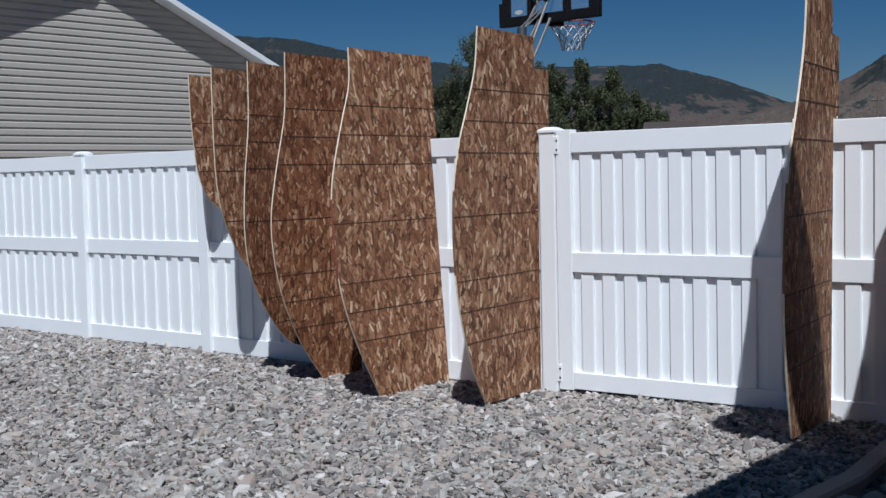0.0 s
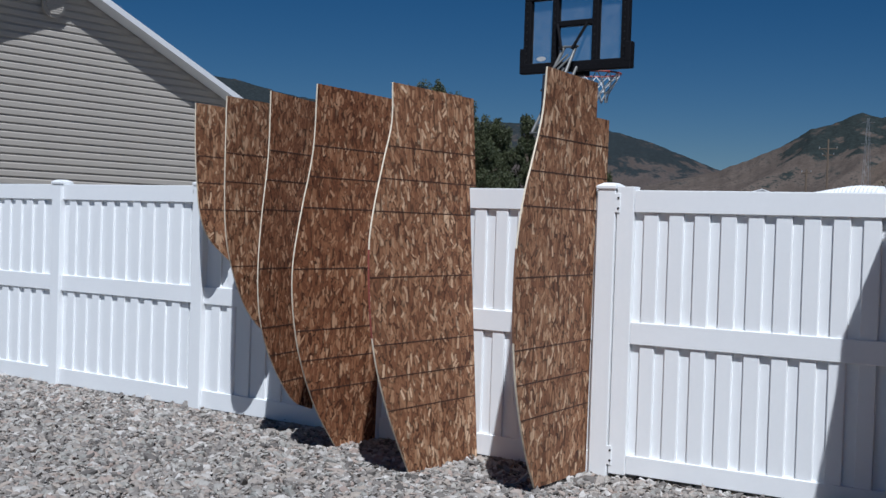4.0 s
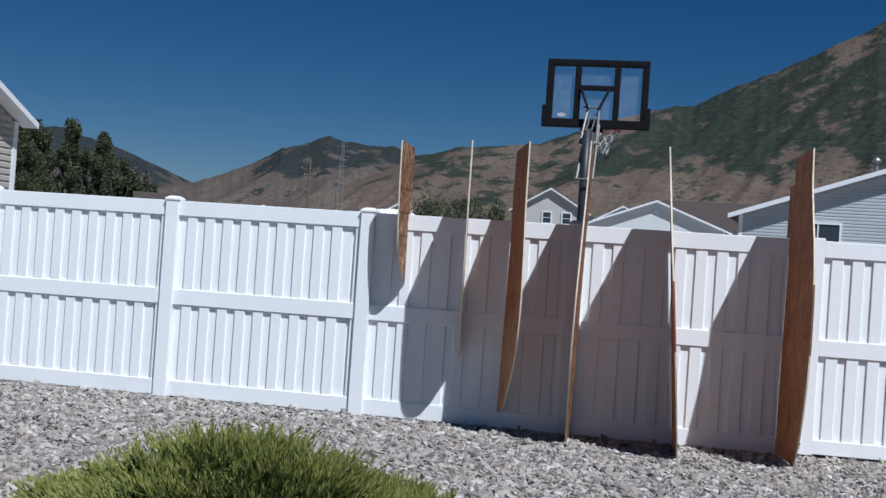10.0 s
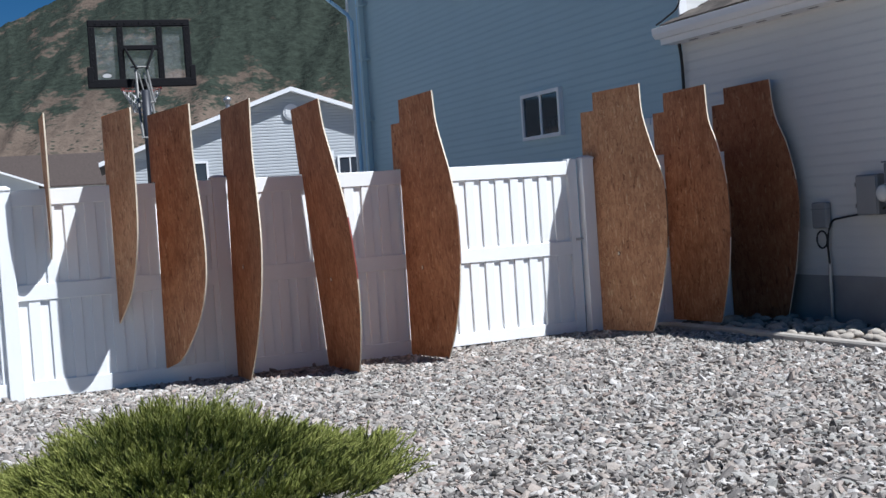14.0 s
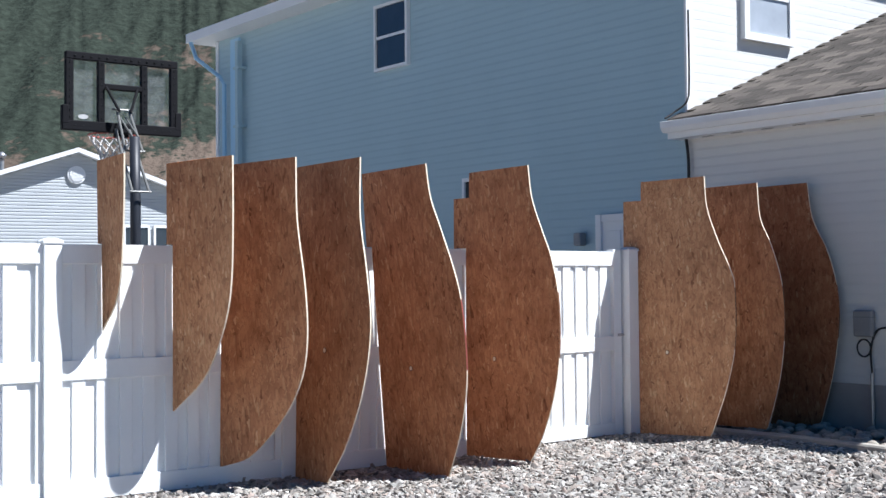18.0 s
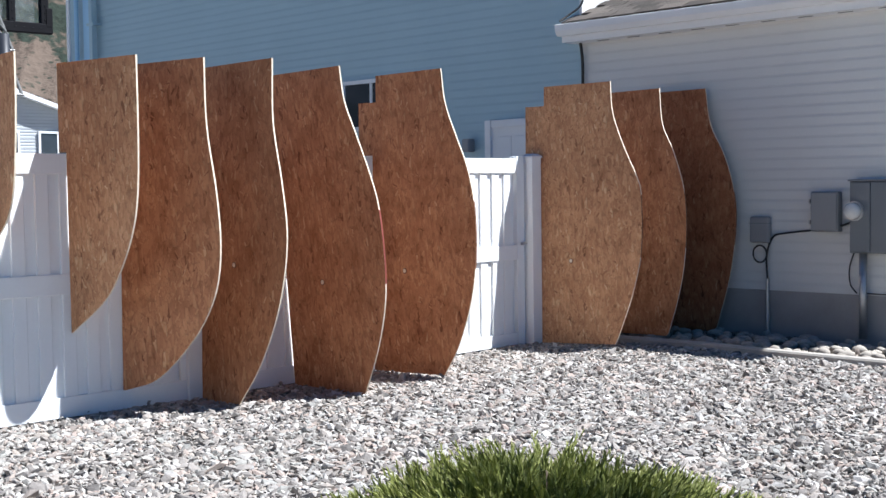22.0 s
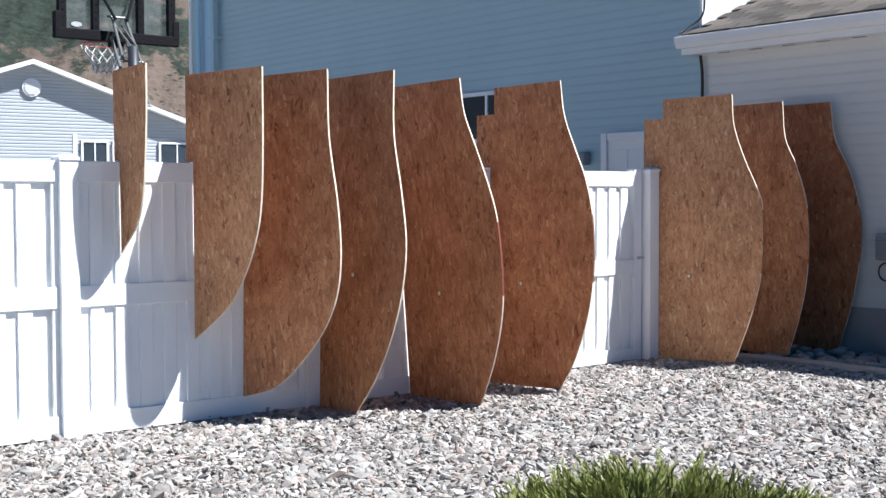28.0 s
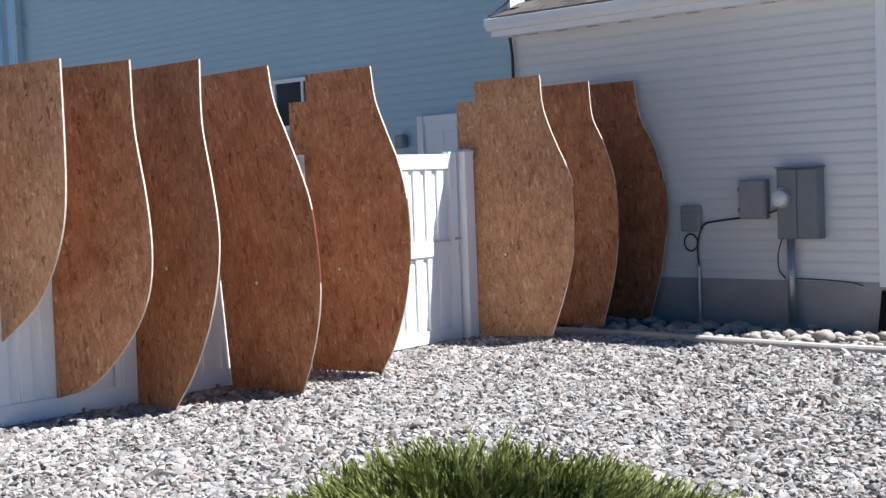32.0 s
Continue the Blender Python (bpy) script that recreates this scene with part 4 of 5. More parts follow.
def dish():
    c = Vector((3.57, -2.40, 4.07))
    d = thing("satellite_dish", (3.75, -2.35, 3.47), "grey satellite dish on a bent mast on the roof", "satellite dish")
    f = Vector((0.40, -0.62, 0.68)).normalized()
    side = Vector((0, 0, 1)).cross(f).normalized()
    up = f.cross(side)
    bm = bmesh.new()
    rings = []
    for off in (0.0, -0.012):
        for k in range(7):
            r = k / 6
            rings.append([bm.verts.new(c + f * (0.09 * r * r - 0.045 + off) + side * (0.36 * r * math.cos(a)) + up * (0.34 * r * math.sin(a))) for a in (2 * math.pi * i / 32 for i in range(32))] if k else [bm.verts.new(c + f * (off - 0.045))])
    for base in (0, 7):
        for i in range(32):
            bm.faces.new((rings[base][0], rings[base + 1][i], rings[base + 1][(i + 1) % 32]))
            for k in range(1, 6):
                a, b = rings[base + k], rings[base + k + 1]
                bm.faces.new((a[i], b[i], b[(i + 1) % 32], a[(i + 1) % 32]))
    for i in range(32):
        a, b = rings[6], rings[13]
        bm.faces.new((a[i], b[i], b[(i + 1) % 32], a[(i + 1) % 32]))
    bmesh.ops.recalc_face_normals(bm, faces=bm.faces)
    part("reflector", bm, PLASTIC_GREY, d, "", True)
    part("mast", tube(bmesh.new(), spline([(3.75, -2.35, 3.47), (3.72, -2.36, 3.7), (3.62, -2.38, 3.9), c - f * 0.06], 5), 0.021, 10), GALV, d, "bent metal mast", True)
    part("foot", box_bm(3.68, 3.82, -2.42, -2.28, 3.455, 3.48, bevel=0.004), GALV, d)
    part("feed_arm", tube(bmesh.new(), [c - up * 0.33, c - up * 0.26 + f * 0.36], 0.012, 8), GALV, d)
    part("feed", tube(bmesh.new(), [c - up * 0.26 + f * 0.34, c - up * 0.2 + f * 0.40], 0.03, 10), PLASTIC_GREY, d)


dish()

# ---- the basketball stand behind the fence ----


def hoop():
    h = thing("basketball_hoop", (-2.15, 2.6, 0), "black basketball hoop with a clear board, seen from behind", "basketball hoop")
    part("pole", tube(bmesh.new(), [(-2.15, 2.6, 0), (-2.15, 2.6, 2.28), (-2.15, 2.6, 2.30), (-2.15, 2.62, 2.95)], [0.05, 0.05, 0.05, 0.047], 16), POLE_BLUE, h, "dark steel pole", True)
    part("base", box_bm(-2.6, -1.7, 1.9, 2.9, 0, 0.18, bevel=0.05), BLACK, h, "black base")
    tilt = Matrix.Translation((-2.11, 3.03, 3.41)) @ Matrix.Rotation(radians(-1.6), 4, "Z")
    W, H = 1.13, 0.76

    def bar(name, x0, x1, z0, z1, y0=-0.035, y1=0.03, mat=BLACK, parent=None, label=""):
        bm = box_bm(x0, x1, y0, y1, z0, z1, bevel=0.008)
        bmesh.ops.transform(bm, matrix=tilt, verts=bm.verts)
        return part(name, bm, mat, parent or h, label)

    board = bar("backboard", -W / 2 + 0.02, W / 2 - 0.02, -H / 2 + 0.02, H / 2 - 0.02, 0.012, 0.02, ACRYLIC, None, "clear scuffed board")
    board.visible_shadow = False
    f = 0.075
    bar("board_frame", -W / 2, W / 2, H / 2 - f, H / 2, parent=board)
    bar("board_frame", -W / 2 - 0.035, W / 2 + 0.035, -H / 2, -H / 2 + 0.095, -0.04, 0.035, parent=board)
    for s in (-1, 1):
        bar("board_frame", *sorted((s * W / 2, s * (W / 2 - f))), -H / 2 + 0.09, H / 2 - f, parent=board)
        bar("side_pad", *sorted((s * (W / 2 + 0.035), s * (W / 2 - 0.03))), -H / 2 + 0.06, -H / 2 + 0.24, -0.042, 0.036, parent=board)
        bar("board_rib", *sorted((s * 0.185, s * 0.25)), -H / 2 + 0.09, H / 2 - f, parent=board)
        for k in range(9):
            for u in (W / 2 - 0.038, 0.2175):
                bar("bolt", *sorted((s * (u - 0.007), s * (u + 0.007))), -0.265 + 0.066 * k, -0.239 + 0.066 * k, -0.039, -0.03, BOLT_DARK, board)
    for k in range(13):
        for z in (H / 2 - 0.038, -H / 2 + 0.048):
            bar("bolt", -0.49 + 0.08 * k, -0.466 + 0.08 * k, z - 0.006, z + 0.006, -0.0435, -0.03, BOLT_DARK, board)
    bar("board_rib", -0.19, 0.19, 0.04, 0.095, parent=board)
    # struts from the pole to the board
    for s in (-1, 1):
        part("strut", tube(bmesh.new(), [(-2.13 + s * 0.16, 2.99, 3.47), (-2.13 + s * 0.055, 2.90, 3.22)], 0.014), BLACK, h)
        part("lift_arm", tube(bmesh.new(), [(-2.14 + s * 0.085, 2.50, 2.42), (-2.13 + s * 0.07, 2.97, 3.06)], 0.0145), ARM_STEEL, h, "grey lift arm")
        part("lift_arm", tube(bmesh.new(), [(-2.14 + s * 0.085, 2.66, 2.82), (-2.13 + s * 0.06, 2.97, 3.26)], 0.0145), ARM_STEEL, h, "grey lift arm")
        part("lift_arm", tube(bmesh.new(), [(-2.14 + s * 0.03, 2.62, 2.95), (-2.13 + s * 0.03, 2.97, 3.18)], 0.009), ARM_STEEL, h, "grey lift arm")
    for y, z in ((2.50, 2.42), (2.66, 2.82), (2.95, 3.25)):
        part("cross_pin", tube(bmesh.new(), [(-2.245, y, z), (-2.035, y, z)], 0.01), ARM_STEEL, h)
    c, r, zr = Vector((-2.08, 3.385, 3.05)), 0.229, 3.05
    ring = [(c.x + r * math.cos(a), c.y + r * math.sin(a), zr) for a in (2 * math.pi * k / 28 for k in range(29))]
    rim = part("rim", tube(bmesh.new(), ring, 0.009, 8), RIM_RED, h, "orange-red rim")
    part("rim_bracket", box_bm(-2.15, -2.03, 3.06, 3.17, 3.0, 3.05, bevel=0.006), BLACK, rim)
    net = bmesh.new()
    levels = ((3.05, 0.227), (2.98, 0.192), (2.91, 0.148), (2.85, 0.118), (2.78, 0.104))
    for k in range(12):
        for way in (1, -1):
            pts = [(c.x + rr * math.cos(2 * math.pi * (k + way * 0.5 * i) / 12), c.y + rr * math.sin(2 * math.pi * (k + way * 0.5 * i) / 12), z) for i, (z, rr) in enumerate(levels)]
            tube(net, pts, 0.006, 4)
    part("net", net, NET, h, "white string net")
    # pale maker's mark: a plain oval
    bm = tube(bmesh.new(), [(0, 0.008, 0), (0, 0.011, 0)], 0.06, 20)
    bmesh.ops.transform(bm, matrix=tilt @ Matrix.Translation((-0.385, 0, -0.24)) @ Matrix.Diagonal((0.85, 1, 0.38, 1)), verts=bm.verts)
    part("board_badge", bm, NET, board, "plain white oval mark")


hoop()

# ---- houses beyond ----


def gable_house(name, label, left, right, eave, peak, depth, wall, over=0.45, boards=0.15, trim=TRIM_WHITE, drop=0.08, t=0.16, front=None, deep=1.0, roofing=SHINGLE):
    """A gabled house whose gable end faces the camera side, from its left to its right corner in plan."""
    front = over if front is None else front
    a, b = Vector((*left, 0)), Vector((*right, 0))
    d = (b - a).normalized()
    back = Vector((-d.y, d.x, 0))
    w = (b - a).length
    h = thing(name, (*left, 0), label, "house")
    up = Vector((0, 0, 1))
    mid = a + d * (w / 2)
    prism_pts = [a, b, b + up * eave, mid + up * peak, a + up * eave]
    part("wall", prism(bmesh.new(), [p + back * 0.02 for p in prism_pts], back * (depth - 0.04)), wall, h)

    def cut(z):
        if z <= eave:
            return 0.0, 1.0
        k = 0.5 * (z - eave) / (peak - eave)
        return k, 1 - k

    if boards:
        siding(h, wall, (a.x, a.y), (b.x, b.y), 0.3, peak - 0.05, (-back.x, -back.y), boards, cut=cut, deep=deep)
        siding(h, wall, (a.x + back.x * depth, a.y + back.y * depth), (a.x, a.y), 0.3, eave, (-d.x, -d.y), boards, deep=deep)
    slope = (peak - eave) / (w / 2)
    for s, corner in ((-1, a), (1, b)):
        foot = corner + d * s * over + up * (eave - slope * over)
        top = mid + up * peak
        part("roof", prism(bmesh.new(), [foot - back * front, top - back * front, top - back * front + up * t, foot - back * front + up * t], back * (depth + 2 * front)), roofing, h)
        part("rake_board", prism(bmesh.new(), [foot - back * (front + 0.03) - up * drop, top - back * (front + 0.03) - up * drop, top - back * (front + 0.03) + up * (t + 0.02), foot - back * (front + 0.03) + up * (t + 0.02)], back * 0.028), trim, h)
        part("soffit", prism(bmesh.new(), [foot - back * front - up * 0.02, top - back * front - up * 0.02, top - back * front - up * 0.003, foot - back * front - up * 0.003], back * (front - 0.01)), trim, h)
    return h, a, b, d, back, mid


gh = gable_house("grey_house", "grey sided single-storey house with white roof trim", (0.40, 28.45), (12.05, 27.05), 3.60, 5.63, 6, SIDING_GREY, 0.32, 0.1, drop=0.03, t=0.09)


def round_vent(parent, centre, facing, r, mat):
    f = Vector(facing).normalized()
    c = Vector(centre)
    v = part("gable_vent", tube(bmesh.new(), [c, c + f * 0.05], r, 24), mat, parent, "round white gable vent")
    part("vent_face", tube(bmesh.new(), [c + f * 0.05, c + f * 0.055], r * 0.8, 24), mat, v)
    side = f.cross(Vector((0, 0, 1)))
    for k in range(-4, 5):
        z = k * r * 0.17
        half = math.sqrt(max((r * 0.78) ** 2 - z * z, 0.0001))
        part("vent_slat", prism(bmesh.new(), [c + f * 0.056 + side * u + Vector((0, 0, z + dz)) for u, dz in ((-half, -0.01), (half, -0.01), (half, 0.02), (-half, 0.02))], f * 0.02), mat, v)


H0, A, B, D, BACK, MID = gh
round_vent(H0, MID - BACK * 0.03 + Vector((0, 0, 4.93)), -BACK, 0.27, TRIM_WHITE)
window_in(H0, tuple((A + D * 1.75 - BACK * 0.02).xy), tuple((A + D * 3.0 - BACK * 0.02).xy), 2.35, 3.42, tuple((-BACK).xy), "v", 0.065)
for u, w in ((7.35, 0.7), (8.3, 0.75), (9.75, 1.05)):
    window_in(H0, tuple((A + D * u - BACK * 0.02).xy), tuple((A + D * (u + w) - BACK * 0.02).xy), 2.35, 3.36, tuple((-BACK).xy), "v", 0.065)
for u in (0.06, 7.12):
    c = A + D * u
    part("corner_board", prism(bmesh.new(), [c - BACK * 0.035 + Vector((0, 0, z)) + D * e for e, z in ((-0.06, 0.3), (0.06, 0.3), (0.06, 3.6), (-0.06, 3.6))], BACK * 0.02), TRIM_WHITE, H0)
STACK = MID - D * 1.9 + BACK * 1.5
pipe = part("roof_pipe", tube(bmesh.new(), [STACK + Vector((0, 0, z)) for z in (4.6, 5.42, 5.46)], [0.075, 0.07, 0.1], 12), GALV, H0, "metal roof pipe")
part("pipe_cap", tube(bmesh.new(), [STACK + Vector((0, 0, 5.46 + 0.24 * k / 6)) for k in range(7)], [0.03 + 0.11 * math.sin(math.pi * k / 6) for k in range(7)], 14), GALV, pipe, "round turbine cap", True)

h2 = gable_house("pale_house", "pale house with a broad white-trimmed gable", (-8.5, 77), (1.2, 77), 5.0, 6.85, 10, SIDING_PALE, 0.5, 0, drop=0.03, t=0.09, front=0.38)
round_vent(h2[0], (-3.65, 76.98, 6.2), (0, -1, 0), 0.15, TRIM_WHITE)
h3 = gable_house("light_grey_house", "stone grey two-storey house far behind the fence", (-18.1, 106), (-11.2, 106), 7.25, 9.3, 9, SIDING_STONE, 0.5, 0, drop=0.03, t=0.1, front=0.38)
for x in (-15.3, -13.4):
    window_in(h3[0], (x, 105.98), (x + 0.75, 105.98), 6.05, 7.05, (0, -1), "h", 0.12)
gable_house("blue_grey_house", "blue-grey gabled house beyond the pale house", (-13.9, 140), (-5.3, 140), 7.6, 9.9, 9, SIDING_GREY, 0.5, 0, drop=0.05, t=0.14, front=0.25)
h4 = gable_house("far_house", "small far house with a white gable", (-40.8, 140), (-34.8, 140), 7.0, 8.7, 9, SIDING_BEIGE, 0.4, 0, drop=0.05, t=0.12)
window_in(h4[0], (-38.6, 139.98), (-37.0, 139.98), 6.0, 7.0, (0, -1), "v", 0.1)
# the pale house's main roof behind its gable, built as a separate block
gable_house("pale_house_main_block", "pale house main block with a broad dark brown shingle roof", (9.5, 79), (9.5, 92), 5.0, 7.5, 12.6, SIDING_PALE, 0.4, 0, drop=0.03, t=0.1, roofing=ROOF_BROWN)

gable_house("white_house", "small white far house with a low roof", (-77.2, 189.4), (-72.3, 191.3), 8.6, 9.35, 6, TRIM_WHITE, 0.2, 0, drop=0.03, t=0.08)
gable_house("long_brown_house", "low far house with a long brown roof beside the trees", (-37.9, 73.2), (-41.6, 80.3), 4.3, 5.2, 3.2, SIDING_STONE, 0.4, 0, trim=ROOF_BROWN, drop=0.03, t=0.1, roofing=ROOF_BROWN)

# the beige neighbour, gable towards the fence
bh = gable_house("beige_house", "beige sided house with a white-trimmed gable and deep eaves", (-13.5, 0.8), (-13.5, 10.1), 3.53, 5.5, 11, SIDING_BEIGE, 0.22, 0.122, drop=0.03, t=0.06, front=0.32, deep=1.4)
round_vent(bh[0], (-13.44, 5.45, 4.98), (1, 0, 0), 0.22, SIDING_BEIGE)
part("corner_board", box_bm(-13.55, -13.455, 10.0, 10.13, 0.2, 3.5), TRIM_WHITE, bh[0])

# a covered trailer behind the fence


def cover():
    """A long low arched cover over ribs, far beyond the fence."""
    c, half, low, rise = Vector((-26.2, 86, 0)), 3.15, 4.5, 1.0
    t = thing("covered_trailer", c, "white ribbed arched cover on a trailer beyond the fence", "trailer")
    verts, faces, nu, nv = [], [], 40, 14
    for i in range(nu + 1):
        x = c.x - half + 2 * half * i / nu
        crown = low + rise * float(np.interp(i / nu, (0, 0.06, 0.5, 0.62, 0.88, 0.95, 1), (0.12, 0.42, 0.93, 1.0, 0.95, 0.6, 0.2))) + 0.12 * (i % 2)
        for j in range(nv + 1):
            y = -1 + 2 * j / nv
            verts.append((x, c.y + 1.6 * y, low + (crown - low) * (1 - abs(y) ** 2.5) ** 0.5))
    faces = [(i * (nv + 1) + j, (i + 1) * (nv + 1) + j, (i + 1) * (nv + 1) + j + 1, i * (nv + 1) + j + 1) for i in range(nu) for j in range(nv)]
    attach("tarpaulin", soup("tarpaulin", verts, faces, TARP), t)
    part("body", box_bm(c.x - half, c.x + half, c.y - 1.6, c.y + 1.6, 0.0, low + 0.02, bevel=0.05), TARP, t)


cover()


def power_pole(at, height, arms, label):
    x, y = at
    m = thing("power_pole", (x, y, 0), label, "power pole", "power poles")
    part("pole", tube(bmesh.new(), [(x, y, 0), (x, y, height)], [0.5, 0.3], 8), BARK, m)
    for drop, half in arms:
        z = height - drop
        arm = part("cross_arm", tube(bmesh.new(), [(x - half, y, z), (x + half, y, z)], 0.2, 6), BARK, m)
        for s in (-1, 0, 1):
            part("insulator", tube(bmesh.new(), [(x + s * half * 0.9, y, z), (x + s * half * 0.9, y, z + 0.8)], 0.14, 6), GALV, arm)
        part("brace", tube(bmesh.new(), [(x - half * 0.6, y, z), (x, y, z - half * 0.6)], 0.1, 5), BARK, m)


def lattice_tower(at, height):
    x, y = at
    t = thing("lattice_tower", (x, y, 0), "tall slim grey steel lattice tower, far off", "pylon")
    for sx, sy in ((-1, -1), (1, -1), (1, 1), (-1, 1)):
        part("leg", tube(bmesh.new(), [(x + sx * 2.6, y + sy * 2.6, 0), (x + sx * 0.4, y + sy * 0.4, height)], 0.06, 4), GALV, t)
    for k in range(12):
        z0, z1 = height * k / 12, height * (k + 1) / 12
        r0, r1 = 2.6 - 2.2 * k / 12, 2.6 - 2.2 * (k + 1) / 12
        for s in (-1, 1):
            part("brace", tube(bmesh.new(), [(x - s * r0, y - r0, z0), (x + s * r1, y - r1, z1)], 0.035, 4), GALV, t)
    for drop, half in ((2, 3.0), (7, 3.6), (12, 3.0)):
        part("cross_arm", tube(bmesh.new(), [(x - half, y, height - drop), (x + half, y, height - drop)], 0.06, 4), GALV, t)


power_pole((-140, 414), 36, ((3.4, 3.4), (5.6, 2.2)), "tall brown power pole with short cross arms, far off")
power_pole((-131.3, 369), 23, ((1.2, 1.6),), "short brown power pole, far off")
lattice_tower((-173.5, 566), 58)

# ---- trees ----


def tree(at, height, spread, seed, leaves=2600, size=0.42, tall=False):
    rnd = random.Random(seed)
    base = Vector((*at, 0))
    t = thing("tree", base, "tall dark green conifer-like tree with a ragged crown" if tall else "broad dark green leafy tree with gaps in its crown", "tree", "trees beyond the fence")
    bm = tube(bmesh.new(), [base, base + Vector((0.1, 0, height * 0.35)), base + Vector((0, 0.1, height * 0.8))], [height * 0.025, height * 0.018, height * 0.005], 8)
    trunk = part("trunk", bm, BARK, t)
    tips = []
    for k in range(38):
        z = height * rnd.uniform(0.06, 0.93)
        taper = (1 - z / height) ** 0.6 if tall else math.sin(math.pi * min(0.16 + 0.84 * z / height, 1)) ** 0.55
        a = rnd.uniform(0, 2 * math.pi)
        reach = spread * taper * rnd.uniform(0.45, 1.05)
        tip = base + Vector((reach * math.cos(a), reach * math.sin(a), z + reach * 0.25))
        tube_bm = tube(bmesh.new(), [base + Vector((0, 0, z * 0.85)), tip], [height * 0.008, height * 0.002], 5)
        part("limb", tube_bm, BARK, t)
        tips.append((tip, 0.35 * spread * rnd.uniform(0.5, 1.0)))
        tips.append((base + Vector((reach * 0.5 * math.cos(a), reach * 0.5 * math.sin(a), z)), 0.4 * spread * rnd.uniform(0.6, 1)))
    tips.append((base + Vector((0, 0, height * 0.95)), 0.2 * spread))
    # sub-clumps round every limb tip, then single leaves in each
    rng = np.random.default_rng(seed)
    clumps = []
    for c, r in tips:
        for _ in range(4):
            o = Vector((rnd.gauss(0, 1), rnd.gauss(0, 1), rnd.gauss(0, 1))).normalized() * r * rnd.uniform(0.3, 0.95)
            clumps.append((c.x + o.x, c.y + o.y, c.z + o.z * (1.3 if tall else 0.9), r * rnd.uniform(0.36, 0.66)))
    clumps = np.array(clumps)
    pick = clumps[rng.integers(0, len(clumps), leaves)]
    away = rng.normal(size=(leaves, 3))
    away /= np.linalg.norm(away, axis=1)[:, None]
    at_leaf = pick[:, :3] + away * (pick[:, 3] * rng.random(leaves) ** 0.45)[:, None] * np.array((0.9, 0.9, 1.7))
    e1 = rng.normal(size=(leaves, 3)) + np.array((0, 0, 0.9))
    e1 /= np.linalg.norm(e1, axis=1)[:, None]
    e2 = np.cross(e1, rng.normal(size=(leaves, 3)))
    e2 /= np.linalg.norm(e2, axis=1)[:, None]
    half = (size * rng.uniform(0.5, 1.2, leaves) * 0.5)[:, None]
    quad = np.stack([at_leaf - e1 * half, at_leaf + e2 * half * 0.5, at_leaf + e1 * half, at_leaf - e2 * half * 0.5], 1).reshape(-1, 3)
    faces = np.arange(leaves * 4).reshape(-1, 4)
    attach("crown", soup("crown", quad.tolist(), faces.tolist(), TREE_LEAF), t)


def at_bearing(eye, az, far):
    return eye[0] + far * math.sin(radians(az)), eye[1] + far * math.cos(radians(az))


EYE8 = (0.73, -9.0)
for k, (az, far, el, spread, tall) in enumerate(((-36.9, 96, 4.4, 2.6, False), (-34.7, 95, 6.7, 3.3, False), (-33.1, 93, 6.0, 2.8, False), (-31.7, 97, 5.2, 2.4, False), (-30.3, 94, 5.3, 1.8, True), (-28.9, 95, 4.9, 1.8, True), (-27.8, 97, 3.7, 2.2, False), (-26.9, 96, 2.7, 1.8, False), (-35.7, 99, 4.6, 2.8, False), (-32.3, 99, 4.3, 2.6, False), (-29.5, 99, 4.0, 2.4, False), (-39.5, 96, 4.0, 2.8, False), (-42.5, 96, 4.0, 3.0, False))):
    tree(at_bearing(EYE8, az, far), 1.5 + far * math.tan(radians(el)), spread, 40 + k, 40000, 0.18, tall)
for k, (az, far, el, spread) in enumerate(((-11.8, 105, 2.9, 3.0), (-10.2, 112, 3.1, 3.4), (-9.0, 108, 2.8, 2.6), (-13.0, 118, 2.5, 2.6), (-25.5, 120, 2.1, 3.0))):
    tree(at_bearing((-1.7, -10.8), az, far), 1.4 + far * math.tan(radians(el)), spread, 70 + k, 9000, 0.22)
tree((-7.4, 64.0), 4.2, 0.8, 91, 2500, 0.2, True)

# ---- juniper bush ----


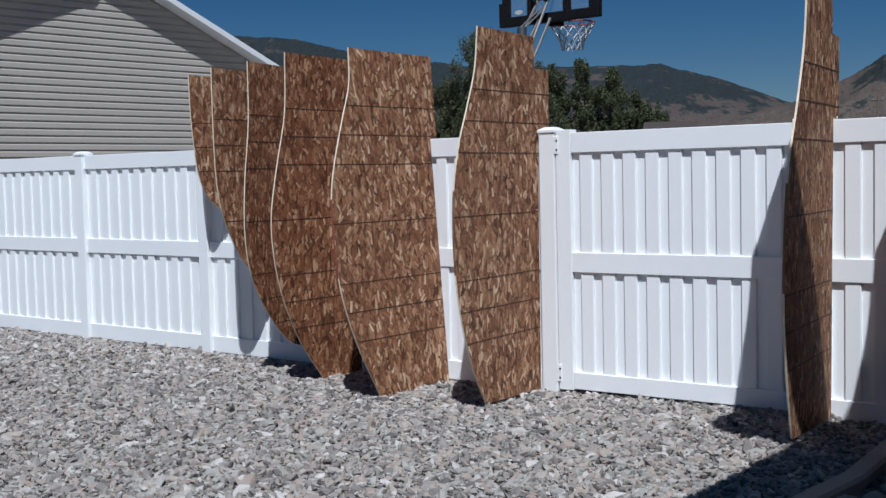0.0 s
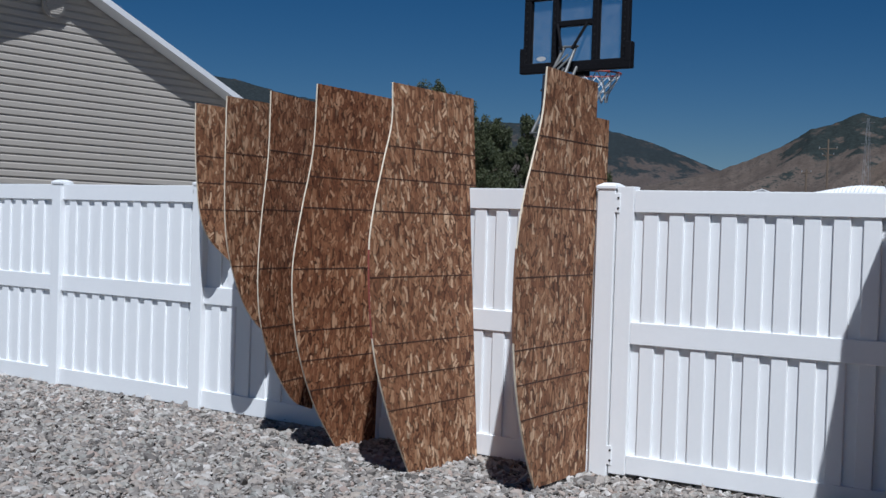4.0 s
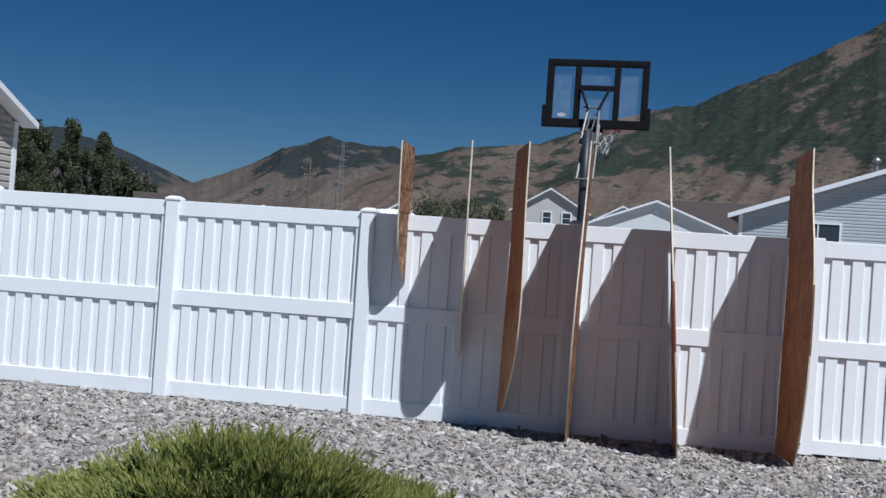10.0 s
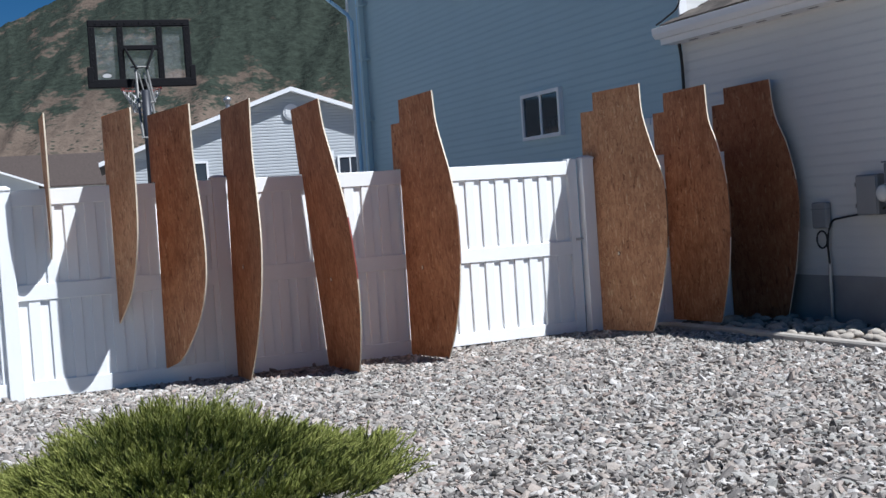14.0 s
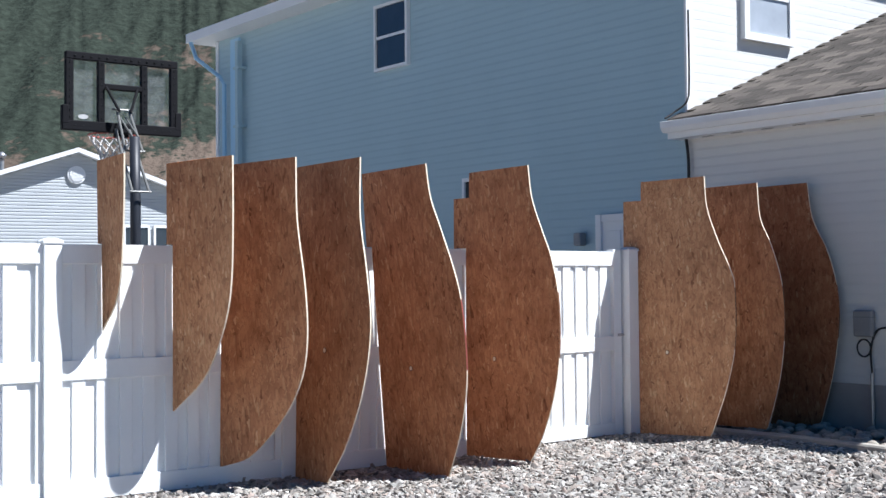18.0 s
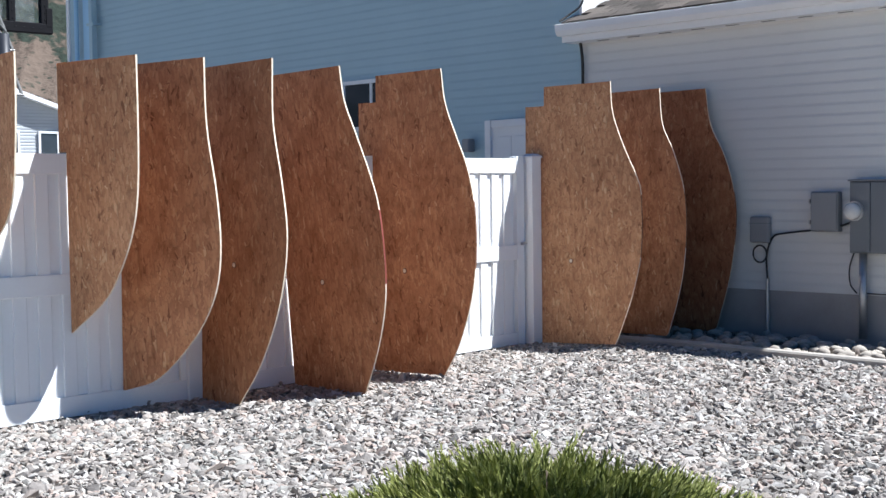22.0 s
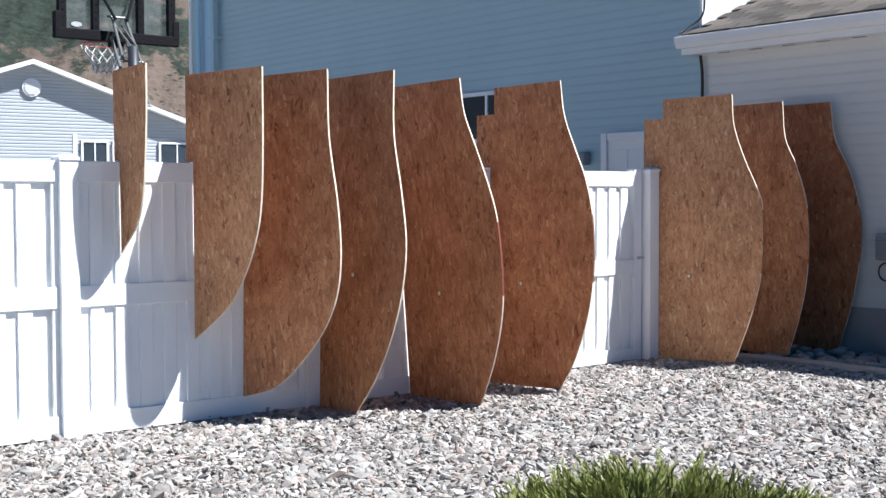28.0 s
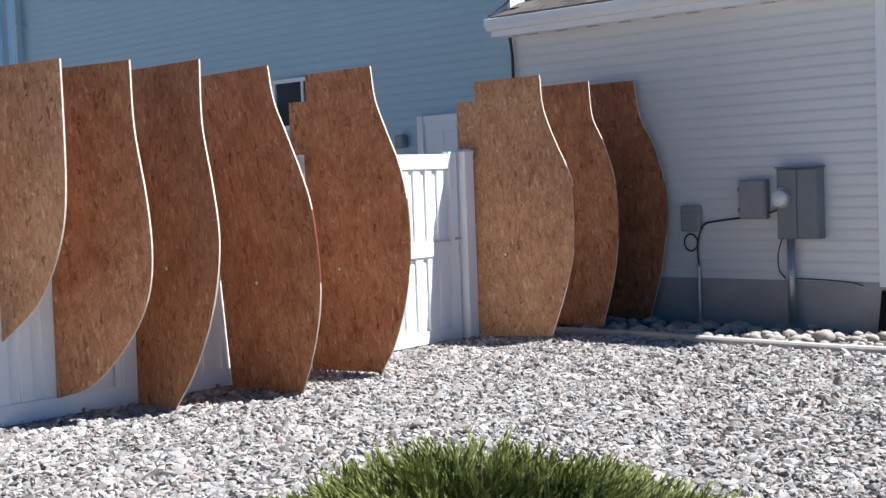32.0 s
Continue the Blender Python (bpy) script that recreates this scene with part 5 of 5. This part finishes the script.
def juniper(centre, radius, height, seed):
    rnd = random.Random(seed)
    c = Vector((*centre, lie(*centre)))
    j = thing("juniper_bush", c, "low spreading green juniper bush on gravel", "bush")
    old, tips = ([], []), ([], [])

    def needle(into, root, d, ln, wide):
        verts, faces = into
        w1 = d.orthogonal().normalized() * wide
        w2 = d.cross(w1)
        k = len(verts)
        verts.extend((root + w1, root - 0.5 * w1 + 0.87 * w2, root - 0.5 * w1 - 0.87 * w2, root + d * ln))
        faces.extend(((k, k + 1, k + 3), (k + 1, k + 2, k + 3), (k + 2, k, k + 3)))

    def plume(root, axis, length):
        """One feathery spray: a rising axis that nods outward, with shoots of needles on both sides."""
        flat = axis.orthogonal().normalized()
        flat.rotate(Matrix.Rotation(rnd.uniform(0, 6.28), 3, axis))
        nod = Vector((axis.x, axis.y, -0.15)) * 0.35
        for s in range(10):
            u = (s + 0.6) / 10
            p = root + axis * length * u + nod * length * u * u
            side = flat * (1 if s % 2 else -1)
            side.rotate(Matrix.Rotation(rnd.uniform(-0.6, 0.6), 3, axis))
            shoot = (axis + side * rnd.uniform(0.2, 0.5)).normalized()
            reach = rnd.uniform(0.035, 0.065) * (1.2 - 0.75 * u)
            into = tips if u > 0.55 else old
            for i in range(5):
                d = (shoot + Vector((rnd.uniform(-1, 1), rnd.uniform(-1, 1), rnd.uniform(-0.4, 1))) * 0.3).normalized()
                needle(into, p + shoot * reach * i / 5, d, rnd.uniform(0.022, 0.042), rnd.uniform(0.0026, 0.0042))

    # branches, each with a tuft of plumes that point the same way
    for k in range(175):
        a, q = 2.39996 * k + rnd.uniform(-0.3, 0.3), ((k + 0.5) / 175) ** 0.52
        lump = 1 + 0.16 * noise.noise(Vector((1.7 * math.cos(a), 1.7 * math.sin(a), 4.0)))
        out = Vector((math.cos(a), math.sin(a), 0))
        top = height * (1 - 0.95 * q ** 1.7) * rnd.uniform(0.74, 1.2)
        head = c + out * radius * q * lump + Vector((0, 0, max(top - 0.13, 0.015)))
        if k % 8 == 0:
            part("stem", tube(bmesh.new(), spline([c + out * 0.05, c + out * radius * q * 0.5 + Vector((0, 0, top * 0.35)), head], 3), 0.012, 5), BARK, j)
        lean = (out * rnd.uniform(0.25, 0.75) * (0.35 + 1.2 * q) + Vector((rnd.uniform(-0.25, 0.25), rnd.uniform(-0.25, 0.25), 1.0))).normalized()
        spread = rnd.uniform(0.09, 0.14)
        for _ in range(18):
            off = Vector((rnd.gauss(0, 1), rnd.gauss(0, 1), 0)) * spread * 0.6
            axis = (lean + off * 2.2 + Vector((rnd.uniform(-0.15, 0.15), rnd.uniform(-0.15, 0.15), 0))).normalized()
            root = head + off - Vector((0, 0, 0.05 + off.length * 0.35))
            root.z = max(root.z, c.z + 0.01)
            plume(root, axis, rnd.uniform(0.12, 0.23) * (1.05 - 0.3 * q))
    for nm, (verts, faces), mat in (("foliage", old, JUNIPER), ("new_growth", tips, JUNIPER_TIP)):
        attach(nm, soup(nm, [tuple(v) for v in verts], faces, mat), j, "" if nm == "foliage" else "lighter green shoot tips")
    # an added filler mass, coloured near black for the shade inside the bush
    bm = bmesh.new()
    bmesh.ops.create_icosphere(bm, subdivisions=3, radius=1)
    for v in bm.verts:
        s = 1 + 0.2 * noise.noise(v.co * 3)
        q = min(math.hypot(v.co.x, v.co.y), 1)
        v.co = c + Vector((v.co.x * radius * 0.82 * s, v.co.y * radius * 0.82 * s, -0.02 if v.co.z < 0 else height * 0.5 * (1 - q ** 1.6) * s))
    part("inner_mass", bm, JUNIPER_SHADE, j, "", True)


JUNIPER_SHADE = leaf_mat("juniper_inner_shade", [(0.0, (0.010, 0.012, 0.005)), (1.0, (0.02, 0.024, 0.009))])
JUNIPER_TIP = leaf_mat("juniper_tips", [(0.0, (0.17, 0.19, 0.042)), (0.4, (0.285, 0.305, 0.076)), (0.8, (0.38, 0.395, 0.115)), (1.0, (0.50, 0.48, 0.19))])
juniper((-3.15, -4.42), 1.04, 0.485, 5)

# ---- gravel, edging and river rock ----


def heap(name, label, category, spots, sizes, material, flat, seed, lift, broken=False):
    """Many loose stones as one mesh: a dented pebble or a broken chip, turned and scaled stone by stone."""
    rng = np.random.default_rng(seed)
    bm = bmesh.new()
    bmesh.ops.create_icosphere(bm, subdivisions=1, radius=1)
    unit = np.array([v.co[:] for v in bm.verts])
    tris = np.array([[v.index for v in f.verts] for f in bm.faces])
    bm.free()
    n, k = len(spots), len(unit)
    v = unit[None] * (1 + 0.38 * rng.uniform(-1, 1, (n, k, 1)))
    v = v * sizes[:, None, None] * np.stack([rng.uniform(0.95, 1.9, n), rng.uniform(0.6, 1.05, n), rng.uniform(flat * 0.75, flat * 1.3, n)], 1)[:, None, :]
    lean = 0.42 if broken else 0.35
    tip, roll, spin = rng.normal(0, lean, n), rng.normal(0, lean, n), rng.uniform(0, 2 * math.pi, n)
    for ang, (p, q) in ((tip, (1, 2)), (roll, (0, 2)), (spin, (0, 1))):
        c, s = np.cos(ang)[:, None], np.sin(ang)[:, None]
        a, b = v[:, :, p].copy(), v[:, :, q].copy()
        v[:, :, p], v[:, :, q] = c * a - s * b, s * a + c * b
    z = np.array([lie(x, y) for x, y in spots]) + lift(rng, n, sizes)
    v += np.concatenate([spots, z[:, None]], 1)[:, None, :]
    faces = (tris[None] + (np.arange(n) * k)[:, None, None]).reshape(-1, 3)
    me = bpy.data.meshes.new(name)
    me.vertices.add(n * k)
    me.vertices.foreach_set("co", v.reshape(-1).astype(np.float32))
    me.loops.add(faces.size)
    me.loops.foreach_set("vertex_index", faces.reshape(-1).astype(np.int32))
    me.polygons.add(len(faces))
    me.polygons.foreach_set("loop_start", np.arange(0, faces.size, 3, dtype=np.int32))
    me.materials.append(material)
    me.polygons.foreach_set("use_smooth", np.full(len(faces), not broken))
    me.update(calc_edges=True)
    me.validate()
    return tagged(new(name, me), label, category, kind="stuff")


def edging_x(y):
    return float(np.interp(y, (-6.5, -4.0, -3.3, -2.2, -1.4, -0.6, -0.2), (2.76, 2.68, 2.60, 2.58, 2.61, 2.52, 2.46)))


def gravel():
    rng = np.random.default_rng(3)
    step = 0.0288
    gx, gy = np.meshgrid(np.arange(-9.0, 2.9, step), np.arange(-7.1, 0.42, step))
    pts = np.stack([gx.ravel(), gy.ravel()], 1) + rng.uniform(-0.013, 0.013, (gx.size, 2))
    keep = (pts[:, 0] < np.array([edging_x(y) for y in pts[:, 1]]) - 0.05)
    keep &= (pts[:, 1] > -4.75 - 0.9 * np.clip(pts[:, 0] + 4.5, -5, 2.6)) & (pts[:, 1] > -7.05)
    pts = pts[keep]
    sizes = np.clip(rng.lognormal(math.log(0.0182), 0.34, len(pts)), 0.009, 0.05)
    heap("gravel", "loose crushed grey and tan landscape gravel", "gravel", pts, sizes, GRAVEL, 0.52, 8, lambda r, n, s: r.uniform(-0.007, 0.012, n) + 0.004, True)


gravel()


def border():
    bm = bmesh.new()
    rows = []
    for k in range(60):
        y = -0.28 - k * 0.1
        x = edging_x(y)
        z = lie(x, y)
        rows.append([bm.verts.new((x + dx, y, z + dz)) for dx, dz in ((-0.06, -0.08), (-0.06, 0.05), (-0.045, 0.066), (0.045, 0.066), (0.06, 0.05), (0.06, -0.08))])
    for a, b in zip(rows, rows[1:]):
        for i in range(5):
            bm.faces.new((a[i], a[i + 1], b[i + 1], b[i]))
    bm.faces.new(rows[0])
    bm.faces.new(rows[-1][::-1])
    bmesh.ops.recalc_face_normals(bm, faces=bm.faces)
    t = thing("garden_edging", (2.2, -0.5, 0.1), "pale concrete garden edging between gravel and river rock", "edging")
    part("kerb", bm, EDGING, t)


border()


def rocks():
    rng = np.random.default_rng(12)
    spots, sizes = [], []
    for _ in range(1700):
        y = rng.uniform(-6, -0.05)
        x = rng.uniform(edging_x(y) + 0.08, 3.72)
        spots.append((x, y))
        sizes.append(rng.uniform(0.02, 0.042))
    heap("small_river_rock", "small rounded river rock along the house", "rocks", np.array(spots), np.array(sizes), ROCK, 0.7, 21, lambda r, n, s: s * 0.25 - 0.01)
    for k in range(230):
        y = rng.uniform(-4.6, -0.35)
        x = rng.uniform(edging_x(y) + 0.12, 3.66)
        r = float(rng.uniform(0.028, 0.058)) if k else 0.09
        if k == 0:
            x, y = 3.15, -2.95
        bm = bmesh.new()
        bmesh.ops.create_icosphere(bm, subdivisions=2, radius=1)
        o = Vector(rng.uniform(-50, 50, 3))
        for v in bm.verts:
            f = 1 + 0.3 * noise.noise(v.co * 0.9 + o) + 0.08 * noise.noise(v.co * 2.6 + o)
            v.co = Vector((v.co.x * r * 1.25 * f, v.co.y * r * f, v.co.z * r * 0.72 * f))
        ob = new("rock", mesh_of("rock", bm, ROCK, True))
        ob.location = (x, y, lie(x, y) + r * 0.45 + float(rng.uniform(0, 0.025)))
        ob.rotation_euler = (0, 0, float(rng.uniform(0, 6)))
        tagged(ob, "rounded grey-brown river rock beside the house", "rock", "river rocks by the house")


rocks()

# ---- bricks and shingles, last ----


def bricks():
    me = mesh_of("brick", box_bm(-0.097, 0.097, -0.012, 0.006, -0.031, 0.031, bevel=0.004), BRICK)
    for r in range(35):
        z = 0.48 + r * 0.0765
        for k in range(8):
            ob = new("brick", me)
            ob.parent = HOUSE
            ob.matrix_parent_inverse = Matrix.Translation(-HOUSE.location)
            ob.location = SET @ Vector((3.86 + k * 0.206 + (0.103 if r % 2 else 0), -3.432 + random.uniform(-0.002, 0.003), z))
    for r in range(1, 35, 2):
        ob = new("half_brick", me)
        ob.parent = HOUSE
        ob.matrix_parent_inverse = Matrix.Translation(-HOUSE.location)
        ob.location = SET @ Vector((3.81, -3.432, 0.48 + r * 0.0765))
        ob.scale = (0.5, 1, 1)


def brick_mat():
    m, n, l, b = nodes_of("brick_red", 0.9, 0, 0.2)
    info = n.new("ShaderNodeObjectInfo")
    c = ramp(n, l, info.outputs["Random"], [(0.0, (0.085, 0.045, 0.04)), (0.5, (0.135, 0.07, 0.062)), (1.0, (0.19, 0.11, 0.098))])
    g = tex_noise(n, l, 60, 4)
    l.new(mixc(n, l, 0.5, c, ramp(n, l, g, [(0.3, (0.6, 0.6, 0.6)), (0.7, (1, 1, 1))]), "MULTIPLY"), b.inputs["Base Color"])
    bump(n, l, b, g, 0.4, 0.004)
    return m


BRICK = brick_mat()
bricks()


def shingle_mat():
    m, n, l, b = nodes_of("shingle_tab", 0.95, 0, 0.15)
    info, geo = n.new("ShaderNodeObjectInfo"), n.new("ShaderNodeNewGeometry")
    mixr = n.new("ShaderNodeMath")
    mixr.operation = "ADD"
    l.new(info.outputs["Random"], mixr.inputs[0])
    l.new(geo.outputs["Random Per Island"], mixr.inputs[1])
    frac = n.new("ShaderNodeMath")
    frac.operation = "FRACT"
    l.new(mixr.outputs[0], frac.inputs[0])
    c = ramp(n, l, frac.outputs[0], [(0.0, (0.06, 0.053, 0.047)), (0.5, (0.105, 0.092, 0.082)), (1.0, (0.16, 0.138, 0.12))])
    g = tex_noise(n, l, 200, 3)
    l.new(mixc(n, l, 0.5, c, ramp(n, l, g, [(0.3, (0.6, 0.6, 0.6)), (0.7, (1, 1, 1))]), "MULTIPLY"), b.inputs["Base Color"])
    bump(n, l, b, g, 0.5, 0.004)
    return m


def shingles():
    mat = shingle_mat()
    ang = math.atan(0.415)
    tilt = Matrix.Rotation(-ang - 0.012, 4, "Y")
    me = mesh_of("shingle", box_bm(0, 0.17, -0.148, 0.148, 0.0, 0.012), mat)
    me.transform(tilt)
    rest = bmesh.new()
    for r in range(34):
        d = r * 0.143 - 0.085
        for k in range(16):
            y = -3.72 + k * 0.3 + (0.15 if r % 2 else 0)
            if y > 0.80:
                continue
            at = SET @ Matrix.Translation((3.50 + d * math.cos(ang), y + random.uniform(-0.01, 0.01), 3.366 + d * math.sin(ang) + random.uniform(0, 0.004)))
            if r < 20:
                ob = attach("shingle", me, ROOF, at=at)
            else:
                bm2 = len(rest.verts)
                rest.from_mesh(me)
                rest.verts.ensure_lookup_table()
                bmesh.ops.transform(rest, matrix=at, verts=rest.verts[bm2:])
    tagged(part("shingling", rest, mat, ROOF), kind="stuff")


shingles()
